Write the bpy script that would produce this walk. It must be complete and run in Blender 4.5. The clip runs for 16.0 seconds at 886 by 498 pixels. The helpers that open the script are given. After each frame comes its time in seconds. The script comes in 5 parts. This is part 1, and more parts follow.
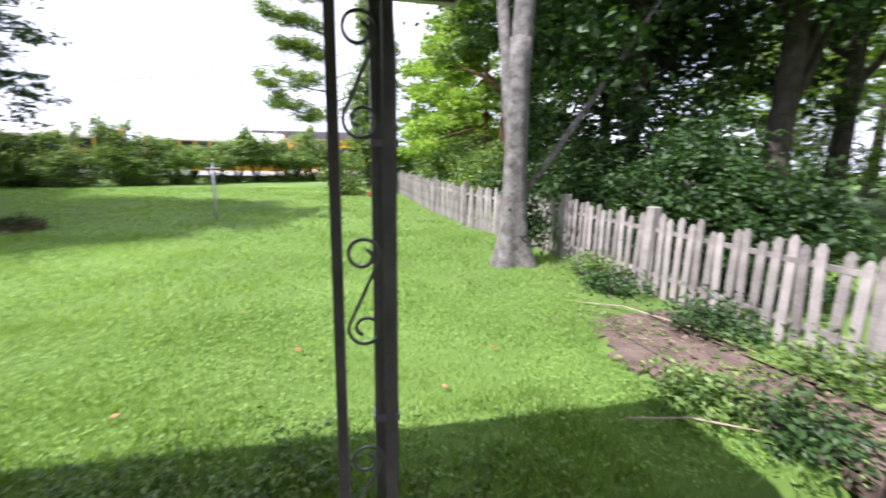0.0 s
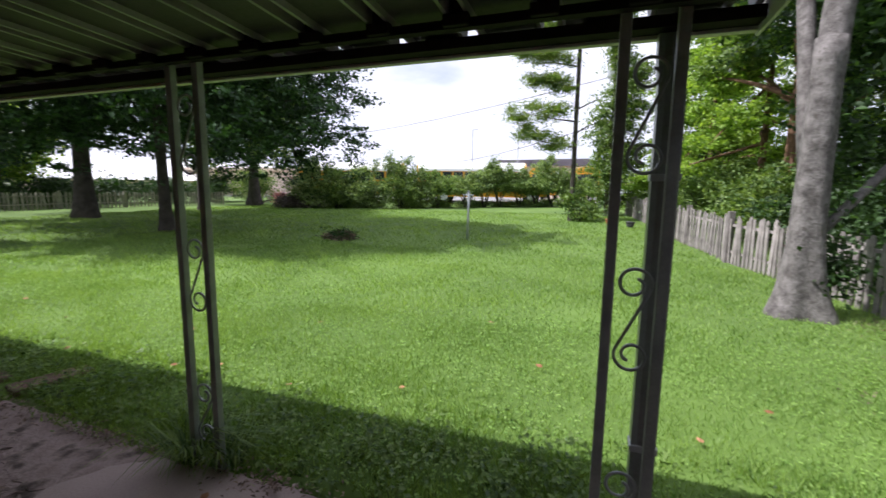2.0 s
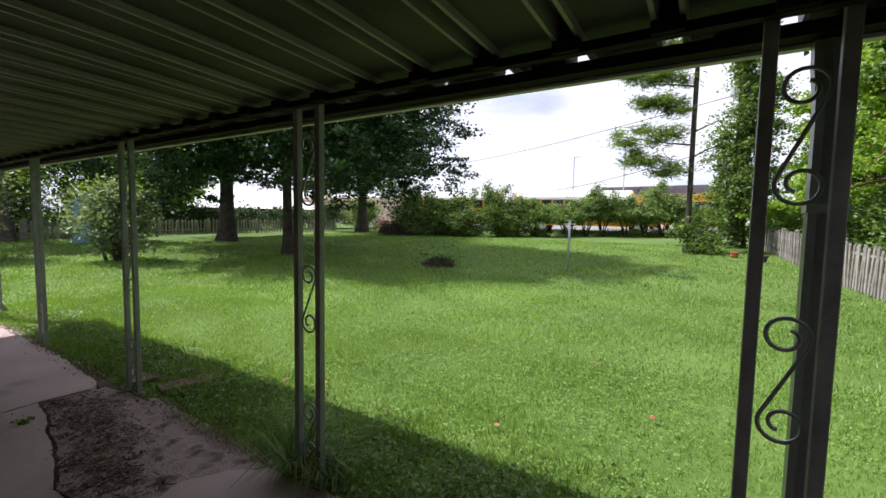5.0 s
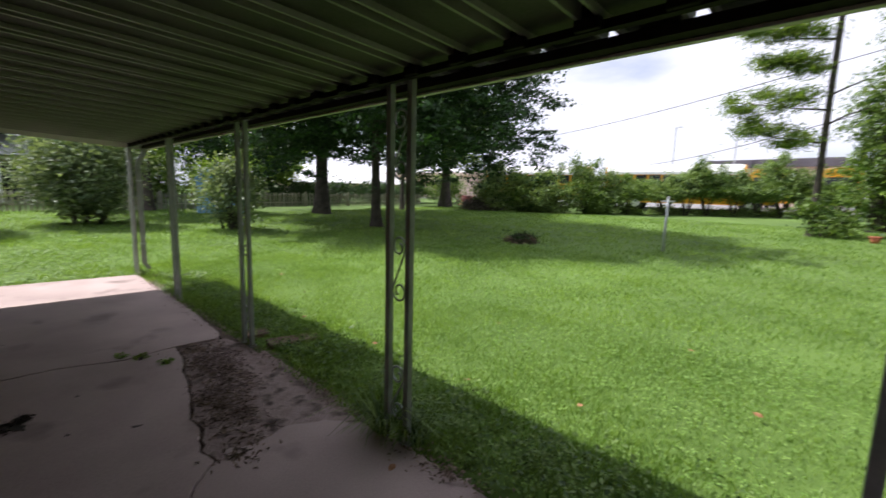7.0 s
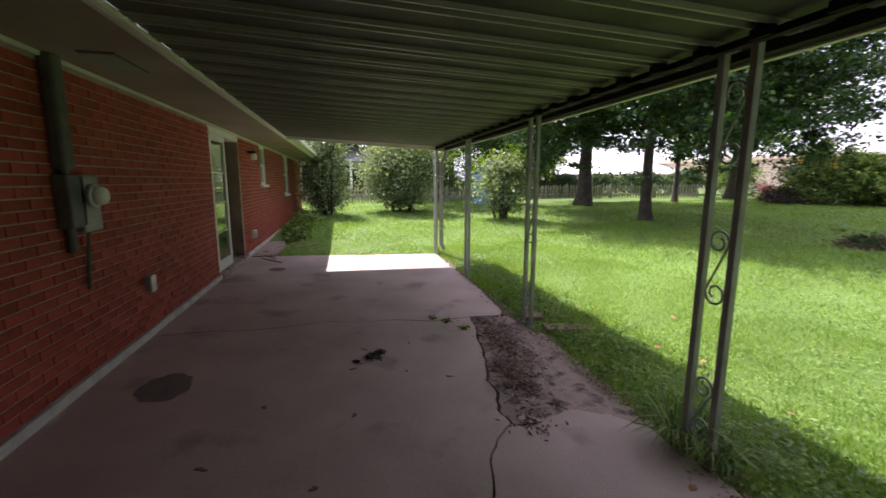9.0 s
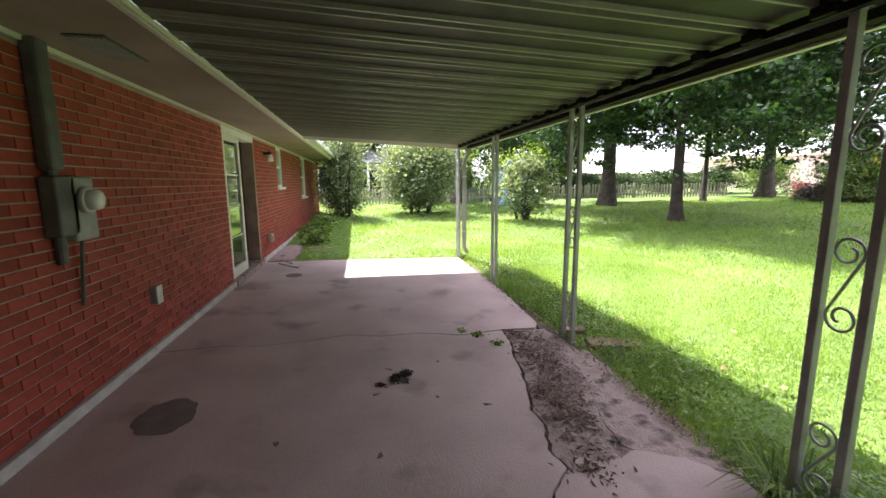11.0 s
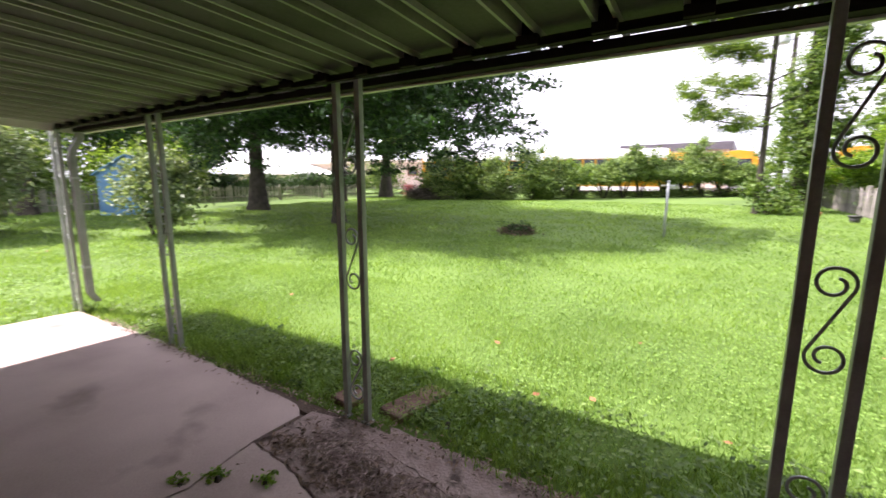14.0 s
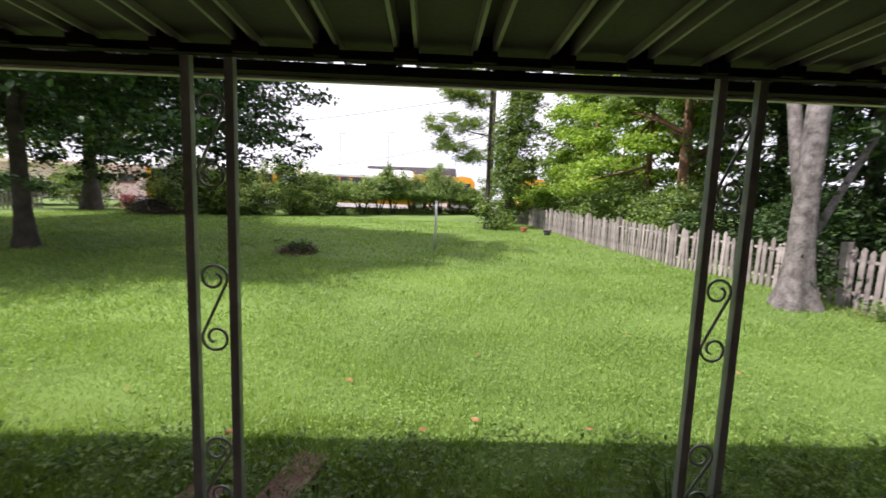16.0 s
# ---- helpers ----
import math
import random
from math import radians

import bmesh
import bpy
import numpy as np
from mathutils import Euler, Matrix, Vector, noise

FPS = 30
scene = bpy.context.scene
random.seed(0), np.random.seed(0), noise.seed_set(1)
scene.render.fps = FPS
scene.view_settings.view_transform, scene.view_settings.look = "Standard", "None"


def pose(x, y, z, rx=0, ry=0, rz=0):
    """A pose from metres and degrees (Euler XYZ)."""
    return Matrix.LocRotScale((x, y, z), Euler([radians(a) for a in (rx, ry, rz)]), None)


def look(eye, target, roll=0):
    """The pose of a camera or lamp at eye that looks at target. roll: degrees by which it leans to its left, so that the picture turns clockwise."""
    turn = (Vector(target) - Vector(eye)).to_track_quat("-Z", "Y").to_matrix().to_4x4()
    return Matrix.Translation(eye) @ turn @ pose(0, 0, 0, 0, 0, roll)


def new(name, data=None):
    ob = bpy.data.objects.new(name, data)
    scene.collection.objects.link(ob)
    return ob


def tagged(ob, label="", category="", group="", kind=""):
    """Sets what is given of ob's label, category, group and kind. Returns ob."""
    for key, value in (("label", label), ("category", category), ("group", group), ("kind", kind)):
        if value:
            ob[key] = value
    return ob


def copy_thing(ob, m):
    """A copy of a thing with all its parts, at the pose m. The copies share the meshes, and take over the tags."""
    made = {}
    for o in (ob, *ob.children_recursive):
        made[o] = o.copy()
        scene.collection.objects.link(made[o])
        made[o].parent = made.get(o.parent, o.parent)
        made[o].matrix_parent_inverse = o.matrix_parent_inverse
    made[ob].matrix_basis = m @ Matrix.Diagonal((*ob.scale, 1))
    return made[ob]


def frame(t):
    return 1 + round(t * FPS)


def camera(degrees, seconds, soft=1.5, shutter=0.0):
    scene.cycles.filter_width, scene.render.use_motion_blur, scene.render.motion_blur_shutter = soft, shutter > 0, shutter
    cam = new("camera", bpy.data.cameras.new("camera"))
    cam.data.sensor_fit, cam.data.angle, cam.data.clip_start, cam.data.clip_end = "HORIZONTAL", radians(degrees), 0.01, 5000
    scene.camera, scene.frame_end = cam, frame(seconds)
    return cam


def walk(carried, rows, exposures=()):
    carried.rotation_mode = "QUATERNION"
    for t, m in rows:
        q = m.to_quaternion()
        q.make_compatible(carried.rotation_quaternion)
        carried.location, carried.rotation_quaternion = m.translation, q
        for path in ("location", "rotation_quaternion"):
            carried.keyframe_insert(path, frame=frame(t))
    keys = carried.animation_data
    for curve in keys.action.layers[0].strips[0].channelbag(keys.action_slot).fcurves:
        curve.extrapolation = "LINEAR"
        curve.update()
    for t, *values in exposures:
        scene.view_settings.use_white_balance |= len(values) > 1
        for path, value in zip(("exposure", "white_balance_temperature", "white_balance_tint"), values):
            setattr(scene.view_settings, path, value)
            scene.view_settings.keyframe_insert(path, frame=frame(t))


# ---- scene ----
cam = camera(92.9, 16.0, shutter=0.4)
PATH = [
    (0, (-0.14, 0.425, 1.381), (0.259, 2.349, 1.008), 0.8),
    (0.5, (-0.183, 0.419, 1.376), (-0.211, 2.379, 0.983), 2.1),
    (1, (-0.236, 0.34, 1.387), (-0.446, 2.298, 1.039), 0.9),
    (1.5, (-0.263, 0.257, 1.395), (-0.683, 2.186, 1.072), 1.3),
    (2, (-0.282, 0.25, 1.404), (-0.93, 2.123, 1.135), 0.8),
    (2.5, (-0.31, 0.278, 1.41), (-1.176, 2.06, 1.141), 1.9),
    (3, (-0.338, 0.28, 1.395), (-1.413, 1.948, 1.137), 1.2),
    (3.5, (-0.366, 0.294, 1.41), (-1.521, 1.911, 1.183), 1.9),
    (4, (-0.322, 0.3, 1.43), (-1.381, 1.99, 1.292), 1.0),
    (6.5, (-0.335, 0.271, 1.39), (-1.475, 1.903, 1.19), 1.6),
    (7, (-0.347, 0.269, 1.408), (-1.704, 1.714, 1.14), 1.5),
    (7.5, (-0.373, 0.288, 1.378), (-1.929, 1.502, 1.056), 0.1),
    (8, (-0.427, 0.237, 1.374), (-2.153, 1.188, 1.031), 0.6),
    (8.5, (-0.446, 0.126, 1.379), (-2.298, 0.794, 1.028), -0.7),
    (9, (-0.457, 0.038, 1.39), (-2.38, 0.484, 1.069), 0.2),
    (9.5, (-0.416, -0.021, 1.392), (-2.361, 0.316, 1.072), -0.6),
    (12, (-1.371, 0.017, 1.365), (-3.286, 0.511, 1.064), 0.3),
    (12.5, (-1.6, -0.05, 1.432), (-3.369, 0.823, 1.101), -0.1),
    (13, (-1.943, 0.037, 1.429), (-3.563, 1.181, 1.17), 0.2),
    (13.5, (-2.288, 0.014, 1.426), (-3.655, 1.455, 1.193), 0.6),
    (14, (-2.523, -0.011, 1.431), (-3.562, 1.668, 1.112), 0.0),
    (14.5, (-2.805, 0.05, 1.413), (-3.601, 1.862, 1.124), 0.9),
    (15, (-3.026, 0.082, 1.446), (-3.612, 1.98, 1.217), 1.8),
    (15.5, (-3.287, 0.005, 1.427), (-3.495, 1.98, 1.191), 0.9),
    (16, (-3.395, 0.055, 1.45), (-3.331, 2.041, 1.223), 2.0),
]
EXPOSURES = [(t, e, 6050 if t < 2 else 6250 if t < 8 else 6350 if t < 13.5 else 6500, 21 if t < 2 else 18 if t < 8 else 28 if t < 13.5 else 26) for t, e in ((0.0, 1.1), (0.6, 0.9), (1.5, 0.62), (3.5, 0.45), (7.0, 0.4), (8.5, 0.9), (9.0, 1.15), (9.7, 1.5), (11.8, 2.3), (12.5, 2.3), (13.0, 2.0), (14.0, 1.45), (15.0, 1.0), (16.0, 0.7))]
walk(cam, [(t, look(eye, target, roll)) for t, eye, target, roll in PATH], EXPOSURES)

# ---- light ----
SUN = Vector((-1.4, -0.5, 2.02)).normalized()
world = bpy.data.worlds.new("sky")
scene.world = world
world.use_nodes = True
wn, wl = world.node_tree.nodes, world.node_tree.links
wn.clear()
sky = wn.new("ShaderNodeTexSky")
sky.sky_type, sky.sun_disc = "NISHITA", False
sky.sun_elevation, sky.sun_rotation = math.asin(SUN.z), math.atan2(SUN.x, SUN.y)
wco = wn.new("ShaderNodeTexCoord")
wmap = wn.new("ShaderNodeMapping")
wmap.inputs["Scale"].default_value = (1.0, 1.0, 3.0)
wnoise = wn.new("ShaderNodeTexNoise")
wnoise.inputs["Scale"].default_value, wnoise.inputs["Detail"].default_value = 2.2, 6.0
wramp = wn.new("ShaderNodeValToRGB")
wramp.color_ramp.elements[0].position, wramp.color_ramp.elements[1].position = 0.24, 0.47
wmix = wn.new("ShaderNodeMix")
wmix.data_type = "RGBA"
wmix.inputs["B"].default_value = (8.2, 8.5, 9.2, 1)
wbg = wn.new("ShaderNodeBackground")
wbg.inputs["Strength"].default_value = 0.1
wout = wn.new("ShaderNodeOutputWorld")
wl.new(wco.outputs["Generated"], wmap.inputs["Vector"])
wl.new(wmap.outputs["Vector"], wnoise.inputs["Vector"])
wl.new(wnoise.outputs["Fac"], wramp.inputs["Fac"])
wl.new(wramp.outputs["Color"], wmix.inputs["Factor"])
wl.new(sky.outputs["Color"], wmix.inputs["A"])
wl.new(wmix.outputs["Result"], wbg.inputs["Color"])
wl.new(wbg.outputs["Background"], wout.inputs["Surface"])
sun = new("sun", bpy.data.lights.new("sun", "SUN"))
sun.data.energy, sun.data.angle, sun.data.color = 5.0, radians(0.6), (1.0, 0.97, 0.91)
sun.matrix_world = look(SUN * 60, (0, 0, 0))


# ---- materials ----
def material(name, dark, light, rough=0.8, scale=6.0, fine=60.0, bump=0.3, metal=0.0, by="", stains=None, spread=0.5):
    """Two colours mixed by a coarse and a fine noise, with relief. by: 'object' or 'island' varies it piece by piece."""
    m = bpy.data.materials.new(name)
    m.use_nodes = True
    n, l = m.node_tree.nodes, m.node_tree.links
    b = n["Principled BSDF"]
    co = n.new("ShaderNodeTexCoord")
    big, small = n.new("ShaderNodeTexNoise"), n.new("ShaderNodeTexNoise")
    big.inputs["Scale"].default_value, big.inputs["Detail"].default_value = scale, 4
    small.inputs["Scale"].default_value, small.inputs["Detail"].default_value = fine, 4
    for t in (big, small):
        l.new(co.outputs["Object"], t.inputs["Vector"])
    add = n.new("ShaderNodeMath")
    add.operation = "MULTIPLY_ADD"
    add.inputs[1].default_value = 0.4
    l.new(small.outputs["Fac"], add.inputs[0])
    l.new(big.outputs["Fac"], add.inputs[2])
    fac = add.outputs[0]
    if by:
        info = n.new("ShaderNodeObjectInfo" if by == "object" else "ShaderNodeNewGeometry")
        more = n.new("ShaderNodeMath")
        more.operation = "MULTIPLY_ADD"
        more.inputs[1].default_value = spread
        l.new(info.outputs["Random" if by == "object" else "Random Per Island"], more.inputs[0])
        l.new(fac, more.inputs[2])
        less = n.new("ShaderNodeMath")
        less.operation = "SUBTRACT"
        less.inputs[1].default_value = spread / 2
        l.new(more.outputs[0], less.inputs[0])
        fac = less.outputs[0]
    ramp = n.new("ShaderNodeValToRGB")
    ramp.color_ramp.elements[0].position, ramp.color_ramp.elements[1].position = 0.45, 0.95
    ramp.color_ramp.elements[0].color, ramp.color_ramp.elements[1].color = (*dark, 1), (*light, 1)
    l.new(fac, ramp.inputs["Fac"])
    out = ramp.outputs["Color"]
    if stains:
        spot = n.new("ShaderNodeTexNoise")
        spot.inputs["Scale"].default_value, spot.inputs["Detail"].default_value = stains[1], 5
        l.new(co.outputs["Object"], spot.inputs["Vector"])
        cut = n.new("ShaderNodeValToRGB")
        cut.color_ramp.elements[0].position, cut.color_ramp.elements[1].position = stains[2], stains[2] + 0.15
        l.new(spot.outputs["Fac"], cut.inputs["Fac"])
        mix = n.new("ShaderNodeMix")
        mix.data_type = "RGBA"
        mix.inputs["B"].default_value = (*stains[0], 1)
        l.new(cut.outputs["Color"], mix.inputs["Factor"])
        l.new(out, mix.inputs["A"])
        out = mix.outputs["Result"]
    l.new(out, b.inputs["Base Color"])
    b.inputs["Roughness"].default_value, b.inputs["Metallic"].default_value = rough, metal
    if bump:
        relief = n.new("ShaderNodeBump")
        relief.inputs["Strength"].default_value, relief.inputs["Distance"].default_value = bump, 0.01
        l.new(small.outputs["Fac"], relief.inputs["Height"])
        l.new(relief.outputs["Normal"], b.inputs["Normal"])
    return m


def foliage(name, dark, light, glow=0.35, patch=1.5):
    """Leaves that let some light through, each in a colour of its own and in patches."""
    m = material(name, dark, light, 0.55, patch, 3.0, 0, by="island", spread=0.7)
    n, l = m.node_tree.nodes, m.node_tree.links
    b = n["Principled BSDF"]
    thin = n.new("ShaderNodeBsdfTranslucent")
    source = b.inputs["Base Color"].links[0].from_socket
    tint = n.new("ShaderNodeMix")
    tint.data_type, tint.blend_type = "RGBA", "MULTIPLY"
    tint.inputs["Factor"].default_value = 1.0
    tint.inputs["B"].default_value = (1.5, 1.5, 0.6, 1)
    l.new(source, tint.inputs["A"])
    l.new(tint.outputs["Result"], thin.inputs["Color"])
    mix = n.new("ShaderNodeMixShader")
    mix.inputs["Fac"].default_value = glow
    l.new(b.outputs["BSDF"], mix.inputs[1])
    l.new(thin.outputs["BSDF"], mix.inputs[2])
    l.new(mix.outputs["Shader"], n["Material Output"].inputs["Surface"])
    return m


def plain(name, colour, rough=0.5, metal=0.0, transmission=0.0):
    m = bpy.data.materials.new(name)
    m.use_nodes = True
    b = m.node_tree.nodes["Principled BSDF"]
    b.inputs["Base Color"].default_value = (*colour, 1)
    b.inputs["Roughness"].default_value, b.inputs["Metallic"].default_value = rough, metal
    b.inputs["Transmission Weight"].default_value = transmission
    return m


SOIL_LAWN = material("lawn_soil", (0.06, 0.115, 0.015), (0.125, 0.215, 0.035), 0.95, 0.35, 14, 0.6)
GRASS = foliage("grass", (0.12, 0.225, 0.042), (0.275, 0.405, 0.105), 0.4, 0.5)
CLOVER = foliage("clover", (0.13, 0.25, 0.045), (0.28, 0.43, 0.11), 0.35, 1.2)
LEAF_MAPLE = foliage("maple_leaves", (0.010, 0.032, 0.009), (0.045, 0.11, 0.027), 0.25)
LEAF_LIGHT = foliage("bright_leaves", (0.115, 0.215, 0.028), (0.33, 0.48, 0.085), 0.45)
LEAF_MID = foliage("shrub_leaves", (0.06, 0.12, 0.028), (0.21, 0.31, 0.085), 0.35)
LEAF_HEDGE = foliage("hedge_leaves", (0.055, 0.11, 0.03), (0.29, 0.40, 0.15), 0.35)
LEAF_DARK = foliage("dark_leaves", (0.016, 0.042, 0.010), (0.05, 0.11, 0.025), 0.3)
LEAF_GREY = foliage("lilac_leaves", (0.09, 0.14, 0.07), (0.28, 0.35, 0.20), 0.3)
NEEDLES = foliage("pine_needles", (0.10, 0.18, 0.04), (0.24, 0.34, 0.10), 0.55)
BARK = material("bark", (0.03, 0.025, 0.02), (0.10, 0.085, 0.07), 0.95, 5, 40, 1.0)
BARK_PALE = material("pale_bark", (0.055, 0.049, 0.044), (0.225, 0.21, 0.195), 0.95, 9, 34, 1.0, stains=((0.085, 0.075, 0.066), 16, 0.56))
BARK_RED = material("reddish_bark", (0.12, 0.06, 0.035), (0.28, 0.16, 0.10), 0.95, 5, 40, 1.0)
BRICK = material("red_brick", (0.21, 0.030, 0.020), (0.42, 0.072, 0.045), 0.85, 8, 120, 0.35, by="object", spread=0.35)
BRICK_FAR = material("red_brick_joined", (0.21, 0.030, 0.020), (0.42, 0.072, 0.045), 0.85, 8, 120, 0.35, by="island", spread=0.35)
MORTAR = material("mortar", (0.28, 0.20, 0.18), (0.50, 0.41, 0.375), 0.95, 6, 150, 0.4)
CONCRETE = material("concrete", (0.38, 0.29, 0.265), (0.57, 0.45, 0.415), 0.85, 1.3, 90, 0.25, stains=((0.25, 0.19, 0.167), 1.7, 0.585))
CONCRETE_OLD = material("worn_concrete", (0.26, 0.19, 0.17), (0.46, 0.36, 0.325), 0.95, 7, 60, 1.0, stains=((0.09, 0.065, 0.055), 7, 0.525))
FOUNDATION = material("foundation", (0.38, 0.36, 0.34), (0.60, 0.58, 0.55), 0.9, 6, 80, 0.4)
SOIL = material("soil", (0.045, 0.03, 0.022), (0.14, 0.10, 0.075), 1.0, 6, 50, 1.0)
SOIL_BED = material("garden_soil", (0.062, 0.042, 0.033), (0.165, 0.118, 0.094), 1.0, 4, 40, 1.0)
STAIN_DARK = material("damp_stain", (0.04, 0.033, 0.03), (0.08, 0.068, 0.06), 0.7, 10, 80, 0.1)
STAIN_DAMP = material("faded_stain", (0.13, 0.105, 0.097), (0.20, 0.165, 0.155), 0.8, 8, 70, 0.1)
STAIN_RUST = material("rust_stain", (0.14, 0.075, 0.05), (0.22, 0.13, 0.09), 0.8, 10, 80, 0.1)
# One off-white paint split in two: pans dark for shade, ribs pale for light.
ROOF_SHADED = material("aged_aluminium_shaded", (0.05, 0.048, 0.042), (0.105, 0.101, 0.09), 0.6, 2.0, 60, 0.05, stains=((0.045, 0.042, 0.036), 2.2, 0.62))
RIB_LIT = material("roof_rib_lit", (0.17, 0.17, 0.15), (0.28, 0.272, 0.245), 0.4, 2.0, 60, 0.05)
# Near-black so the colour itself holds the shade under the roof edge.
BEAM_SHADE = material("beam_shade", (0.012, 0.010, 0.008), (0.028, 0.024, 0.02), 0.8, 3, 60, 0.1, stains=((0.05, 0.043, 0.035), 5, 0.66))
POST_PAINT = material("aged_post_paint", (0.26, 0.285, 0.26), (0.44, 0.475, 0.44), 0.45, 8, 90, 0.12, 0.1, stains=((0.17, 0.17, 0.145), 12, 0.68))
SPOUT_PAINT = material("downspout_paint", (0.20, 0.215, 0.20), (0.36, 0.38, 0.36), 0.35, 4, 60, 0.05, stains=((0.30, 0.29, 0.26), 6, 0.62))
IRON = material("scroll_paint", (0.25, 0.27, 0.27), (0.50, 0.52, 0.53), 0.35, 12, 90, 0.1, 0.3)
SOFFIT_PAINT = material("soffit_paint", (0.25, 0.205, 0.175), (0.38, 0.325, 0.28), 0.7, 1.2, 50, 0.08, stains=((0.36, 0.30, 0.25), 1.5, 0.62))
TRIM = material("trim_paint", (0.52, 0.53, 0.46), (0.70, 0.70, 0.64), 0.55, 3, 60, 0.08)
WHITE = material("white_paint", (0.66, 0.67, 0.65), (0.82, 0.83, 0.81), 0.45, 3, 70, 0.05)
JAMB = material("worn_jamb", (0.24, 0.17, 0.13), (0.42, 0.33, 0.27), 0.75, 5, 60, 0.2)
# Dark colour for the unseen light-blocking wall and eaves.
LIGHT_BLOCK_PAINT = material("light_block_paint", (0.075, 0.07, 0.065), (0.13, 0.122, 0.115), 0.9, 2, 40, 0.1)
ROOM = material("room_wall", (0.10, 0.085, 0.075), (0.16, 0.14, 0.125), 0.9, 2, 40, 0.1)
FENCE = material("weathered_wood", (0.15, 0.135, 0.124), (0.38, 0.345, 0.32), 0.95, 5, 70, 0.5, by="object", spread=0.4)
FENCE_FAR = material("grey_picket", (0.20, 0.19, 0.15), (0.42, 0.40, 0.33), 0.95, 5, 70, 0.3, by="object", spread=0.4)
GALVANISED = material("galvanised", (0.42, 0.44, 0.45), (0.62, 0.64, 0.66), 0.45, 10, 90, 0.1, 0.5)
CONDUIT = material("grey_conduit", (0.06, 0.065, 0.065), (0.12, 0.125, 0.12), 0.6, 8, 80, 0.15)
METER_BODY = material("meter_box", (0.20, 0.21, 0.21), (0.32, 0.33, 0.33), 0.5, 8, 80, 0.1)
DIAL = plain("meter_dial", (0.75, 0.76, 0.74), 0.4)
GLASS = plain("glass", (0.95, 0.97, 0.96), 0.02, 0, 1.0)
DARK_GLASS = plain("dark_glass", (0.03, 0.035, 0.04), 0.05)
BLACK = plain("black_rubber", (0.015, 0.015, 0.016), 0.6)
YELLOW = material("bus_yellow", (0.62, 0.26, 0.012), (0.80, 0.38, 0.03), 0.4, 2, 40, 0.03)
ORANGE = material("bus_orange", (0.52, 0.17, 0.02), (0.68, 0.26, 0.04), 0.4, 2, 40, 0.03)
STUCCO = material("pink_stucco", (0.58, 0.45, 0.37), (0.72, 0.59, 0.50), 0.9, 1, 30, 0.2)
METAL_ROOF = material("dark_roof", (0.075, 0.065, 0.08), (0.13, 0.12, 0.14), 0.6, 1, 30, 0.1)
WHITE_ROOF = material("white_metal_roof", (0.70, 0.70, 0.70), (0.84, 0.84, 0.84), 0.4, 0.6, 20, 0.05)
BROWN_TRIM = material("brown_trim", (0.22, 0.09, 0.04), (0.34, 0.15, 0.07), 0.7, 2, 30, 0.1)
BLUE = material("blue_paint", (0.10, 0.27, 0.50), (0.20, 0.40, 0.66), 0.6, 2, 20, 0.2)
PALE_ROOF = material("lavender_roof", (0.36, 0.36, 0.42), (0.50, 0.50, 0.57), 0.6, 1, 30, 0.1)
SHINGLE = material("shingles", (0.12, 0.11, 0.105), (0.24, 0.225, 0.21), 0.95, 3, 40, 0.6)
DEAD = material("dead_leaf", (0.22, 0.09, 0.035), (0.42, 0.21, 0.10), 0.8, 6, 40, 0.2, by="object")
LITTER = material("litter", (0.09, 0.062, 0.045), (0.30, 0.215, 0.155), 0.95, 6, 40, 0.2, by="island")
WET_LEAF = material("wet_leaves", (0.02, 0.015, 0.012), (0.07, 0.05, 0.04), 0.6, 6, 40, 0.2, by="island")
CHIPS = material("bark_chips", (0.30, 0.22, 0.195), (0.56, 0.44, 0.40), 0.95, 6, 40, 0.2, by="island")
STICK = material("stick", (0.20, 0.15, 0.11), (0.42, 0.34, 0.26), 0.95, 8, 60, 0.4)
DIRT_RED = material("reddish_dirt", (0.13, 0.075, 0.055), (0.30, 0.19, 0.15), 1.0, 9, 60, 0.8)
ASPHALT = material("pale_asphalt", (0.17, 0.165, 0.16), (0.28, 0.275, 0.27), 0.95, 0.6, 40, 0.3)
CLAY = material("clay_pot", (0.36, 0.10, 0.05), (0.50, 0.17, 0.09), 0.8, 6, 50, 0.2)
DARK_POT = plain("dark_pot", (0.05, 0.05, 0.05), 0.6)
PINK = foliage("pink_blossom", (0.45, 0.12, 0.18), (0.75, 0.35, 0.42), 0.3)
BRUSH = material("brush_pile", (0.10, 0.08, 0.07), (0.30, 0.25, 0.23), 0.95, 6, 60, 0.4, by="island")

# Sheen cut so lawn reflections don't brighten the beam, pans and soffit.
for worn in (BEAM_SHADE, ROOF_SHADED, SOFFIT_PAINT):
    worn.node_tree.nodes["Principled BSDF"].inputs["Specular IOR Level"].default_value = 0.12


# ---- building blocks ----
rng = np.random.default_rng(7)


def mesh_from(name, verts, faces, mat, smooth=False):
    me = bpy.data.meshes.new(name)
    me.from_pydata([tuple(v) for v in verts], [], [tuple(f) for f in faces])
    me.materials.append(mat)
    if smooth:
        me.polygons.foreach_set("use_smooth", [True] * len(me.polygons))
    me.update()
    return me


def mesh_arrays(name, verts, faces, mat):
    """A mesh from a vertex array and an array of equal-sided faces."""
    me = bpy.data.meshes.new(name)
    k = faces.shape[1]
    me.vertices.add(len(verts))
    me.vertices.foreach_set("co", np.asarray(verts, dtype=np.float32).ravel())
    me.loops.add(faces.size)
    me.loops.foreach_set("vertex_index", faces.astype(np.int32).ravel())
    me.polygons.add(len(faces))
    me.polygons.foreach_set("loop_start", np.arange(0, faces.size, k, dtype=np.int32))
    me.update(calc_edges=True)
    me.materials.append(mat)
    return me


